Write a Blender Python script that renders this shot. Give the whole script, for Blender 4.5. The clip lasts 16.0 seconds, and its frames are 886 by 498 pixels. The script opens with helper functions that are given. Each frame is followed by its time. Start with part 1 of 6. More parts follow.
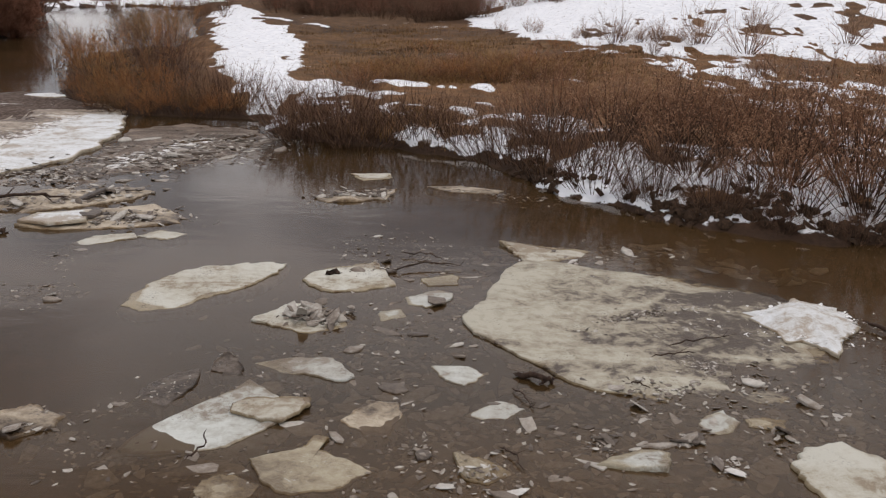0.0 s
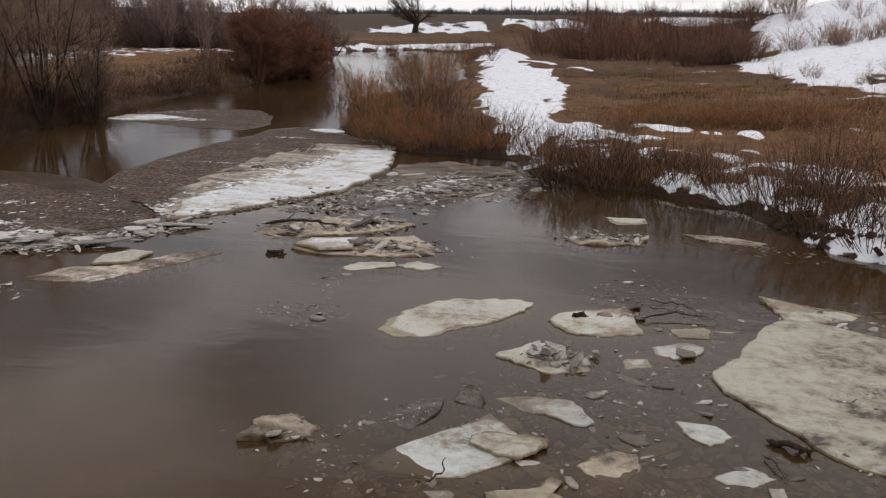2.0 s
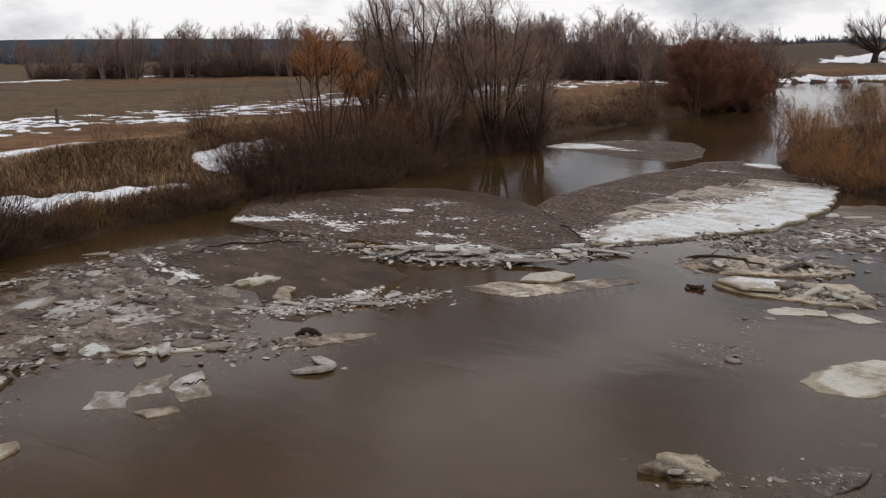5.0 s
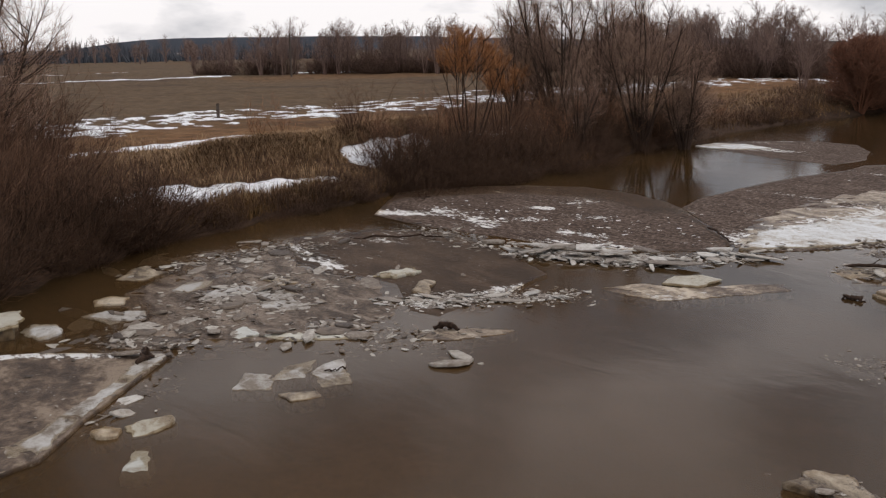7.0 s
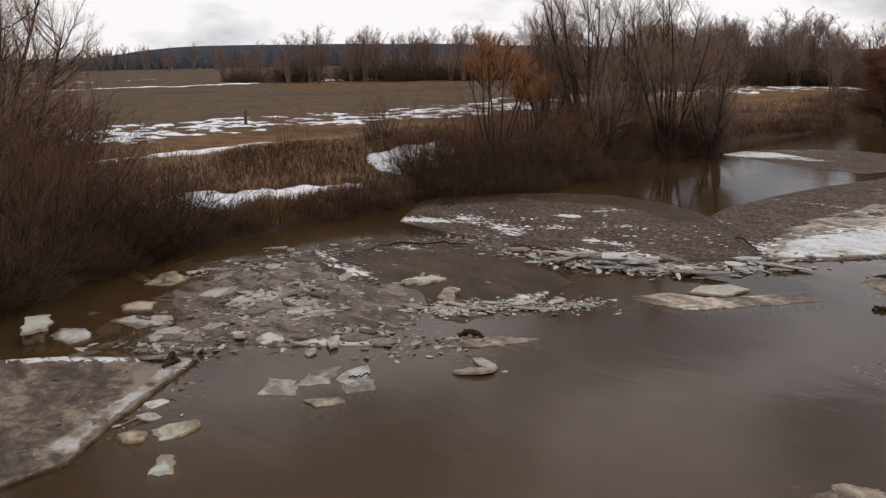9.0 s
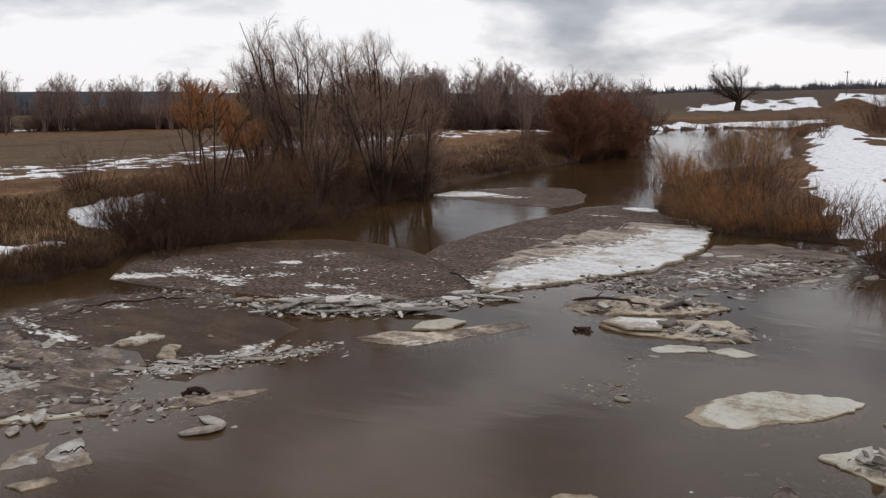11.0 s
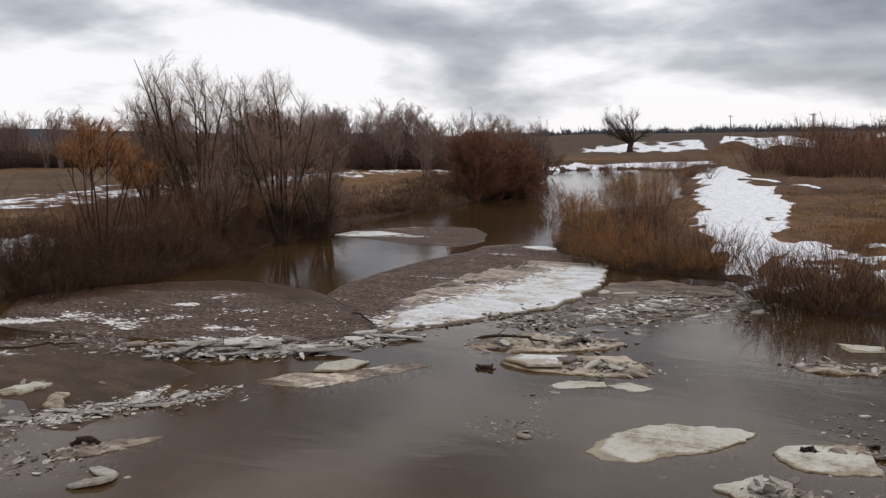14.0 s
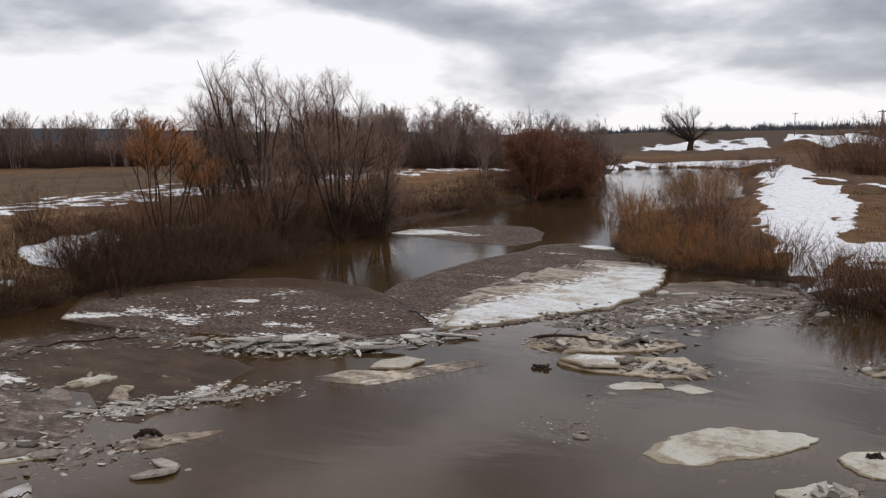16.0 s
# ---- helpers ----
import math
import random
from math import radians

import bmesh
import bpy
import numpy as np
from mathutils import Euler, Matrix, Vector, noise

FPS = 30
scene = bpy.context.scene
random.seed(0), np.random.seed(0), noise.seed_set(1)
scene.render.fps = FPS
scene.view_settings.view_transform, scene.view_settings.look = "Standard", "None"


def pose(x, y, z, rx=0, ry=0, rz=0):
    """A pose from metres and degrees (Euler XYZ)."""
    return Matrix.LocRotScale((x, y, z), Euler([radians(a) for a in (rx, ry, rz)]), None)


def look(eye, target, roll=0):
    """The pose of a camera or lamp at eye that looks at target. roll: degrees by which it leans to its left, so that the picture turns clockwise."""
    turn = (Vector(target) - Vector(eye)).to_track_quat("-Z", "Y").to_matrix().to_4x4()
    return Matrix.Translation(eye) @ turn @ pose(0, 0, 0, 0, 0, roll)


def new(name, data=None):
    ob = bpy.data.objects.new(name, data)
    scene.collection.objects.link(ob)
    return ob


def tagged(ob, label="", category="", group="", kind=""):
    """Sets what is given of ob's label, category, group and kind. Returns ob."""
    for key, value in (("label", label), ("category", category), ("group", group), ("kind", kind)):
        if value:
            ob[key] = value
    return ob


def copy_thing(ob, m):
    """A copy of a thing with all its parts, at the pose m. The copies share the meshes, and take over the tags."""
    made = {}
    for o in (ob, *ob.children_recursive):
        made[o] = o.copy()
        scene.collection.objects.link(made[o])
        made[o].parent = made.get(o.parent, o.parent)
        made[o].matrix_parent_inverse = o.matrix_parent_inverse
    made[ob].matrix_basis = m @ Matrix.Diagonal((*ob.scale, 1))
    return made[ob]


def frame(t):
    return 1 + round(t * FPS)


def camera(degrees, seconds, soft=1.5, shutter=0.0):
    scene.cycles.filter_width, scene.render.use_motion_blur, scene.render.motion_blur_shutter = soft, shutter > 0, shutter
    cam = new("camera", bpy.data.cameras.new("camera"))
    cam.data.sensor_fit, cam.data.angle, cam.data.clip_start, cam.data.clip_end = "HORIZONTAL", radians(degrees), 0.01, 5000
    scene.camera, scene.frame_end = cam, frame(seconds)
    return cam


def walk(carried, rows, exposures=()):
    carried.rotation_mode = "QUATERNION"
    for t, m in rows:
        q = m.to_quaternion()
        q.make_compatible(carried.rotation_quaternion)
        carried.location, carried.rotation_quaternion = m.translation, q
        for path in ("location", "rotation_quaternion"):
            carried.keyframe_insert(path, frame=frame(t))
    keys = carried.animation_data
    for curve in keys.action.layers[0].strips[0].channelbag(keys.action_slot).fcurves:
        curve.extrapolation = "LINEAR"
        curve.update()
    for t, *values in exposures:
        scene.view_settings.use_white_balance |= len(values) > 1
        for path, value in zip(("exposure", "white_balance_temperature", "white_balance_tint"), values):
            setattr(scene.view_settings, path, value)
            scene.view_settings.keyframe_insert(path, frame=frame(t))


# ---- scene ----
# ---- camera and its walk ----
cam = camera(53.3, 16.0, soft=1.25)
EYE_Z = 5.5
TURNS = [
    (0.0, 72.55, -1.01, -0.00),
    (0.5, 72.71, -0.97, 0.23),
    (1.0, 73.17, -0.82, 1.99),
    (1.5, 74.20, -0.52, 9.04),
    (2.0, 75.04, -0.40, 16.58),
    (2.5, 75.68, -0.27, 24.66),
    (3.0, 76.06, 0.21, 30.49),
    (3.5, 76.45, 0.64, 35.18),
    (4.0, 76.75, 0.68, 38.46),
    (6.5, 77.23, 1.13, 51.04),
    (7.0, 77.12, 1.02, 53.13),
    (7.5, 77.25, 1.02, 54.53),
    (8.0, 77.32, 1.04, 55.56),
    (10.5, 79.66, 1.49, 44.69),
    (11.0, 80.22, 1.23, 36.53),
    (11.5, 81.08, 0.67, 30.98),
    (12.0, 81.63, 0.22, 27.86),
    (12.5, 82.35, 0.26, 27.41),
    (13.0, 82.78, 0.60, 28.04),
    (13.5, 82.88, 0.68, 29.21),
    (14.0, 82.66, 0.79, 30.18),
    (14.5, 82.66, 0.85, 30.56),
    (15.0, 82.66, 0.91, 31.30),
    (15.5, 82.66, 0.93, 32.65),
    (16.0, 82.63, 0.94, 33.85),
]
walk(cam, [(t, pose(0, 0, EYE_Z, rx, ry, rz)) for t, rx, ry, rz in TURNS],
     exposures=[(0.0, 0.1, 6750, 14), (1.5, 0.08, 6750, 14), (2.5, -0.22, 6600, 12), (4.0, -0.12, 6560, 11), (6.5, -0.06, 6750, 13.5), (8.0, -0.06, 6750, 13.5), (10.5, -0.1, 6600, 12), (13.0, -0.06, 6580, 12), (16.0, -0.06, 6580, 12)])

# ---- sky and light: overcast day with broken grey cloud ----
SUN_AZ, SUN_EL = 20.0, 60.0
world = bpy.data.worlds.new("overcast_sky")
scene.world = world
world.use_nodes = True
wn, wl = world.node_tree.nodes, world.node_tree.links
wn.clear()


def wnode(kind, **values):
    node = wn.new(kind)
    for key, value in values.items():
        node.inputs[key].default_value = value
    return node


def wmath(op, a, b=None, clamp=False):
    node = wn.new("ShaderNodeMath")
    node.operation, node.use_clamp = op, clamp
    for socket, value in zip(node.inputs, (a, b)):
        if value is None:
            continue
        if isinstance(value, (int, float)):
            socket.default_value = value
        else:
            wl.new(value, socket)
    return node.outputs[0]


coord = wn.new("ShaderNodeTexCoord")
split = wn.new("ShaderNodeSeparateXYZ")
wl.new(coord.outputs["Generated"], split.inputs[0])
dx, dy, dz = split.outputs
big = wnode("ShaderNodeTexNoise", Scale=3.4, Detail=9.0, Roughness=0.5, Distortion=0.1)
shift = wn.new("ShaderNodeMapping")
shift.inputs["Location"].default_value = (0.4, 2.1, 0.6)
shift.inputs["Scale"].default_value = (1.0, 1.0, 2.8)
wl.new(coord.outputs["Generated"], shift.inputs[0])
wl.new(shift.outputs[0], big.inputs["Vector"])
puff = wmath("ADD", wmath("MULTIPLY", wmath("SUBTRACT", big.outputs["Fac"], 0.5), 1.4), 0.5)
# cloud is thicker overhead and thins to a bright band low down
low = wmath("SUBTRACT", wmath("MULTIPLY", wmath("SUBTRACT", 1.0, wmath("MULTIPLY", dz, 8.0), True), 0.34), 0.04)
cover = wn.new("ShaderNodeValToRGB")
lift = wmath("MULTIPLY", wmath("SUBTRACT", dz, 0.135), 5.0, True)
# higher up the cloud is brighter on the sun's side
high = wmath("MULTIPLY", lift, wmath("ADD", wmath("MULTIPLY", dx, 0.16), 0.23))
side = wmath("MULTIPLY", wmath("MULTIPLY", dx, -0.1), wmath("SUBTRACT", 1.0, lift))
wl.new(wmath("ADD", wmath("ADD", wmath("ADD", puff, low), high), side), cover.inputs[0])
ramp = cover.color_ramp
ramp.elements[0].position, ramp.elements[0].color = 0.36, (0.27, 0.295, 0.35, 1)
ramp.elements[1].position, ramp.elements[1].color = 0.68, (1.05, 1.055, 1.085, 1)
mid = ramp.elements.new(0.54)
mid.color = (0.55, 0.58, 0.635, 1)
nishita = wn.new("ShaderNodeTexSky")
nishita.sky_type, nishita.sun_disc = "NISHITA", False
nishita.sun_elevation, nishita.sun_rotation = radians(SUN_EL), radians(SUN_AZ)
back_sky, back_cloud, both = wn.new("ShaderNodeBackground"), wn.new("ShaderNodeBackground"), wn.new("ShaderNodeMixShader")
back_sky.inputs[1].default_value = 0.1
back_cloud.inputs[1].default_value = 1.0
wl.new(nishita.outputs[0], back_sky.inputs[0])
wl.new(cover.outputs[0], back_cloud.inputs[0])
both.inputs[0].default_value = 0.9
wl.new(back_sky.outputs[0], both.inputs[1])
wl.new(back_cloud.outputs[0], both.inputs[2])
wout = wn.new("ShaderNodeOutputWorld")
wl.new(both.outputs[0], wout.inputs[0])

sun = new("sun", bpy.data.lights.new("sun", "SUN"))
sun.data.energy, sun.data.angle, sun.data.color = 0.5, radians(14), (1.0, 0.95, 0.88)
sun_way = Vector((math.sin(radians(SUN_AZ)) * math.cos(radians(SUN_EL)), math.cos(radians(SUN_AZ)) * math.cos(radians(SUN_EL)), math.sin(radians(SUN_EL))))
sun.matrix_world = look(sun_way * 200, (0, 0, 0))


# ---- materials ----
class Nodes:
    """A small wrapper for writing a procedural material."""

    def __init__(self, name, rough=0.7, spec=0.3):
        self.m = bpy.data.materials.new(name)
        self.m.use_nodes = True
        self.n, self.l = self.m.node_tree.nodes, self.m.node_tree.links
        self.b = self.n["Principled BSDF"]
        self.b.inputs["Roughness"].default_value = rough
        self.b.inputs["Specular IOR Level"].default_value = spec

    def put(self, socket, value):
        if isinstance(value, (int, float, tuple)):
            socket.default_value = value
        else:
            self.l.new(value, socket)

    def node(self, kind, **values):
        node = self.n.new(kind)
        for key, value in values.items():
            self.put(node.inputs[key], value)
        return node

    def where(self, world_place=False, stretch=None):
        out = self.n.new("ShaderNodeNewGeometry").outputs["Position"] if world_place else self.n.new("ShaderNodeTexCoord").outputs["Object"]
        if stretch:
            mp = self.n.new("ShaderNodeMapping")
            mp.inputs["Scale"].default_value = stretch[:3]
            if len(stretch) > 3:
                mp.inputs["Rotation"].default_value = (0, 0, radians(stretch[3]))
            self.l.new(out, mp.inputs[0])
            out = mp.outputs[0]
        return out

    def noise(self, scale, detail=5.0, at=None, rough=0.55, distort=0.0):
        node = self.node("ShaderNodeTexNoise", Scale=scale, Detail=detail, Roughness=rough, Distortion=distort)
        if at is not None:
            self.l.new(at, node.inputs["Vector"])
        return node.outputs["Fac"]

    def math(self, op, a, b=0.0, clamp=False):
        node = self.n.new("ShaderNodeMath")
        node.operation, node.use_clamp = op, clamp
        self.put(node.inputs[0], a)
        self.put(node.inputs[1], b)
        return node.outputs[0]

    def ramp(self, fac, *stops):
        node = self.n.new("ShaderNodeValToRGB")
        els = node.color_ramp.elements
        while len(els) < len(stops):
            els.new(0.5)
        for el, (place, colour) in zip(els, stops):
            el.position, el.color = place, (*colour, 1)
        self.l.new(fac, node.inputs[0])
        return node.outputs[0]

    def step(self, fac, a, b):
        node = self.n.new("ShaderNodeMapRange")
        node.interpolation_type = "SMOOTHSTEP"
        self.l.new(fac, node.inputs[0])
        node.inputs[1].default_value, node.inputs[2].default_value = a, b
        return node.outputs[0]

    def mix(self, fac, a, b, blend="MIX"):
        node = self.n.new("ShaderNodeMix")
        node.data_type, node.blend_type = "RGBA", blend
        self.put(node.inputs[0], fac)
        self.put(node.inputs[6], (*a, 1) if isinstance(a, tuple) else a)
        self.put(node.inputs[7], (*b, 1) if isinstance(b, tuple) else b)
        return node.outputs[2]

    def attr(self, name):
        node = self.n.new("ShaderNodeAttribute")
        node.attribute_name = name
        return node.outputs["Fac"]

    def bump(self, fac, strength=0.3, distance=0.02):
        node = self.node("ShaderNodeBump", Strength=strength, Distance=distance)
        self.l.new(fac, node.inputs["Height"])
        self.l.new(node.outputs[0], self.b.inputs["Normal"])

    def colour(self, value):
        self.put(self.b.inputs["Base Color"], (*value, 1) if isinstance(value, tuple) else value)
        return self


def ground_material():
    k = Nodes("ground_soil_grass_snow", 0.92, 0.15)
    p = k.where(True)
    coarse, fine, grain = k.noise(0.09, 5, p), k.noise(1.1, 6, p), k.noise(9.0, 5, p)
    mixed = k.math("ADD", k.math("MULTIPLY", fine, 0.6), k.math("MULTIPLY", grain, 0.4))
    dry = k.ramp(mixed, (0.30, (0.048, 0.025, 0.012)), (0.48, (0.138, 0.068, 0.028)), (0.7, (0.255, 0.138, 0.062)))
    olive = k.ramp(mixed, (0.30, (0.046, 0.031, 0.018)), (0.5, (0.105, 0.068, 0.038)), (0.72, (0.175, 0.117, 0.069)))
    mud = k.ramp(mixed, (0.3, (0.021, 0.013, 0.009)), (0.7, (0.077, 0.045, 0.029)))
    base = k.mix(k.attr("field"), dry, olive)
    base = k.mix(k.step(coarse, 0.52, 0.68), base, k.mix(0.6, base, mud))
    base = k.mix(k.attr("mud"), base, mud)
    # distant ridge forest: the blue of air haze is mixed into its colour
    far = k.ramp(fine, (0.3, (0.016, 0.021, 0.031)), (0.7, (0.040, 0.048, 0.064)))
    base = k.mix(k.attr("hazy_forest"), base, far)
    cover = k.math("ADD", k.attr("snow"), k.math("MULTIPLY", k.math("SUBTRACT", mixed, 0.5), 1.1))
    cover = k.math("SUBTRACT", cover, k.math("MULTIPLY", k.step(k.noise(3.4, 6, p, 0.66), 0.605, 0.655), 0.75))
    mask = k.step(cover, 0.44, 0.56)
    white = k.ramp(k.noise(2.3, 6, p), (0.3, (0.68, 0.70, 0.74)), (0.6, (0.86, 0.87, 0.89)))
    k.colour(k.mix(mask, base, white))
    k.bump(mixed, 0.6, 0.12)
    return k.m


def water_material():
    """Silt-laden water: mostly brown, but what lies just under the surface still shows."""
    k = Nodes("muddy_flood_water")
    k.n.remove(k.b)
    flow = k.where(True, (0.35, 1.0, 1.0, 35))
    silt = k.node("ShaderNodeBsdfDiffuse", Color=k.ramp(k.noise(0.16, 5, flow, 0.5, 0.6), (0.32, (0.054, 0.033, 0.014)), (0.66, (0.112, 0.063, 0.025))))
    clear = k.node("ShaderNodeBsdfTransparent", Color=(0.88, 0.77, 0.64, 1))
    body = k.n.new("ShaderNodeMixShader")
    body.inputs[0].default_value = 0.6
    k.l.new(clear.outputs[0], body.inputs[1])
    k.l.new(silt.outputs[0], body.inputs[2])
    ripple = k.math("ADD", k.noise(0.9, 4, flow, 0.5, 0.8), k.math("MULTIPLY", k.noise(5.0, 4, flow), 0.1))
    bump = k.node("ShaderNodeBump", Strength=0.19, Distance=0.05)
    k.l.new(ripple, bump.inputs["Height"])
    gloss = k.node("ShaderNodeBsdfGlossy", Roughness=k.math("ADD", k.math("MULTIPLY", k.noise(0.35, 3, flow), 0.12), 0.02))
    fresnel = k.node("ShaderNodeFresnel", IOR=1.33)
    for node in (gloss, fresnel):
        k.l.new(bump.outputs[0], node.inputs["Normal"])
    full = k.n.new("ShaderNodeMixShader")
    k.l.new(fresnel.outputs[0], full.inputs[0])
    k.l.new(body.outputs[0], full.inputs[1])
    k.l.new(gloss.outputs[0], full.inputs[2])
    k.l.new(full.outputs[0], k.n["Material Output"].inputs[0])
    return k.m


def ice_material(name, pale, mid_tone, dirty, stain=0.5, scale=1.0, white=0.0, rough=0.55, own_share=0.3, drift=None, spec=0.35, grain=0.42):
    """Dirty river ice: pale plates with silt stains, darker grit and refrozen snow crumbs."""
    k = Nodes(name, rough, spec)
    p = k.where(True)
    streak = k.where(True, (0.55, 1.25, 1.0, 20))
    broad, fine, grit = k.noise(0.8 * scale, 7, streak, 0.62, 0.9), k.noise(5.5 * scale, 7, p, 0.7, 0.4), k.noise(30.0, 4, p, 0.6)
    tone = k.math("ADD", k.math("MULTIPLY", broad, 1 - grain), k.math("MULTIPLY", fine, grain))
    if drift:
        apart = k.n.new("ShaderNodeSeparateXYZ")
        k.l.new(p, apart.inputs[0])
        tone = k.math("ADD", tone, k.math("MULTIPLY", k.math("SUBTRACT", apart.outputs[0], drift[0]), -drift[1]))
    base = k.ramp(tone, (0.42, dirty), (0.45 + 0.10 * stain, mid_tone), (0.57, pale))
    clump = k.step(k.noise(1.7, 5, p), 0.5, 0.66)
    base = k.mix(k.math("MULTIPLY", k.math("MULTIPLY", k.step(grit, 0.54, 0.64), clump), 0.75), base, (0.045, 0.032, 0.023))
    frost = k.math("MULTIPLY", k.step(k.noise(13.0, 5, p, 0.7), 0.6, 0.68), k.step(k.noise(1.1, 4, p), 0.52, 0.62))
    base = k.mix(k.math("MULTIPLY", frost, 0.5), base, (0.7, 0.7, 0.68))
    own = k.n.new("ShaderNodeObjectInfo").outputs["Random"]
    base = k.mix(k.math("MULTIPLY", own, own_share), base, dirty)
    if white:
        patch = k.step(k.math("ADD", k.math("MULTIPLY", k.noise(0.5, 5, streak, 0.6, 0.5), 0.55), k.math("MULTIPLY", k.noise(5.0, 6, p, 0.7), 0.45)), 0.575 - white, 0.62 - white)
        base = k.mix(patch, base, (0.62, 0.6, 0.57))
    dust = k.math("ADD", k.math("ADD", k.math("MULTIPLY", broad, 0.35), k.math("MULTIPLY", k.noise(4.0, 7, streak, 0.72, 0.6), 0.65)), k.math("MULTIPLY", k.attr("dust"), 0.17))
    base = k.mix(k.math("MULTIPLY", k.step(dust, 0.625, 0.675), k.step(k.attr("dust"), 0.05, 0.3)), base, (0.72, 0.71, 0.69))
    # the wet attribute holds soaked rims and also the painted dark margin by the thicket
    soaked_dim = k.step(k.math("ADD", k.attr("wet"), k.math("MULTIPLY", k.math("SUBTRACT", tone, 0.5), -1.6)), 0.4, 0.85)
    base = k.mix(k.math("MULTIPLY", soaked_dim, 0.85), base, k.mix(1.0, base, (0.54, 0.43, 0.28), "MULTIPLY"))
    k.put(k.b.inputs["Roughness"], k.math("SUBTRACT", rough, k.math("MULTIPLY", soaked_dim, rough * 0.5)))
    k.colour(base)
    k.bump(k.math("ADD", fine, k.math("MULTIPLY", grit, 0.4)), 0.7, 0.04)
    return k.m


def rubble_material(name, dark, mid_tone, pale):
    """Broken ice whose pieces differ from wet brown to washed white."""
    k = Nodes(name, 0.5, 0.35)
    p = k.where(True)
    island, own = k.n.new("ShaderNodeNewGeometry").outputs["Random Per Island"], k.n.new("ShaderNodeObjectInfo").outputs["Random"]
    which = k.math("FRACT", k.math("ADD", island, own))
    tone = k.math("ADD", k.math("MULTIPLY", which, 0.75), k.math("MULTIPLY", k.math("SUBTRACT", k.noise(9.0, 6, p, 0.65), 0.38), 0.9))
    k.colour(k.ramp(tone, (0.1, dark), (0.5, mid_tone), (0.95, pale)))
    k.bump(k.noise(22.0, 5, p), 0.6, 0.03)
    return k.m


def twig_material(name, dark, light, rough=0.85, patchy=0.0):
    k = Nodes(name, rough, 0.2)
    rnd = k.n.new("ShaderNodeNewGeometry").outputs["Random Per Island"]
    own = k.n.new("ShaderNodeObjectInfo").outputs["Random"]
    shade = k.math("ADD", k.math("MULTIPLY", rnd, 0.7), k.math("MULTIPLY", own, 0.3))
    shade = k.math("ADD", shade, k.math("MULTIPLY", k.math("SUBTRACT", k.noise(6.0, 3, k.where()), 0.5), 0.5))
    if patchy:
        broad = k.math("ADD", k.math("MULTIPLY", k.noise(0.16, 4, k.where(True)), 0.7), k.math("MULTIPLY", k.noise(0.9, 3, k.where(True)), 0.3))
        shade = k.math("ADD", shade, k.math("MULTIPLY", k.math("SUBTRACT", broad, 0.5), patchy))
    k.colour(k.ramp(shade, (0.1, dark), (0.9, light)))
    return k.m


def bark_material(name, dark, light):
    k = Nodes(name, 0.9, 0.2)
    p = k.where(False, (6, 6, 1.2))
    f = k.noise(4.0, 6, p)
    k.colour(k.ramp(f, (0.3, dark), (0.7, light)))
    k.bump(f, 0.6, 0.03)
    return k.m


GROUND, WATER = ground_material(), water_material()
ICE = ice_material("dirty_beige_ice", (0.560, 0.550, 0.480), (0.450, 0.420, 0.340), (0.265, 0.212, 0.146), 0.3, 1.0, 0.0, 0.5, 0.22)
ICE_SILT = ice_material("silt_streaked_ice", (0.560, 0.475, 0.358), (0.360, 0.290, 0.205), (0.070, 0.049, 0.034), 0.5, 0.7)
ICE_LARGEST = ice_material("largest_floe_ice", (0.44, 0.41, 0.325), (0.30, 0.260, 0.190), (0.070, 0.050, 0.036), 0.35, 0.75, 0.0, 0.5, 0.0, (2.7, 0.03))
ICE_AMBER = ice_material("yellowish_soaked_ice", (0.420, 0.365, 0.255), (0.310, 0.255, 0.168), (0.170, 0.128, 0.078), 0.3, 1.0, 0.0, 0.3, 0.2)
ICE_PALE = ice_material("pale_bluish_ice", (0.570, 0.585, 0.545), (0.430, 0.425, 0.380), (0.240, 0.200, 0.155), 0.3)
ICE_DARK = ice_material("dark_wet_ice", (0.180, 0.142, 0.112), (0.080, 0.059, 0.044), (0.030, 0.022, 0.017), 0.5)
SLUSH = ice_material("brown_slush_sheet", (0.185, 0.138, 0.112), (0.088, 0.061, 0.048), (0.044, 0.029, 0.022), 0.5, 1.3, -0.01, 0.8, 0.15, None, 0.08, 0.78)
SLUSH_PLAIN = ice_material("thin_brown_slush", (0.105, 0.066, 0.042), (0.070, 0.043, 0.026), (0.045, 0.027, 0.016), 0.5, 1.2, -0.02, 0.6, 0.3, None, 0.15)
SLUSH_GREY = ice_material("grey_brown_slush", (0.25, 0.195, 0.15), (0.13, 0.094, 0.068), (0.055, 0.037, 0.026), 0.5, 1.8, 0.0, 0.5, 0.1, None, 0.2)
CREAM = ice_material("cream_silted_crust", (0.620, 0.532, 0.419), (0.330, 0.261, 0.191), (0.085, 0.057, 0.041), 0.55, 0.8, 0.01)
CRUST = ice_material("white_snow_crust", (0.750, 0.775, 0.790), (0.610, 0.615, 0.600), (0.400, 0.345, 0.285), 0.3, 1.0, 0.0, 0.6, 0.1)
RIM = ice_material("grey_white_rim_ice", (0.540, 0.530, 0.510), (0.400, 0.375, 0.340), (0.190, 0.155, 0.120), 0.4)
ICE_BROWN = ice_material("brown_silted_ice", (0.255, 0.195, 0.142), (0.118, 0.082, 0.058), (0.050, 0.034, 0.024), 0.5, 0.9, 0.0, 0.6, 0.1)
RUBBLE = rubble_material("mixed_ice_rubble", (0.055, 0.040, 0.030), (0.19, 0.150, 0.115), (0.540, 0.510, 0.455))
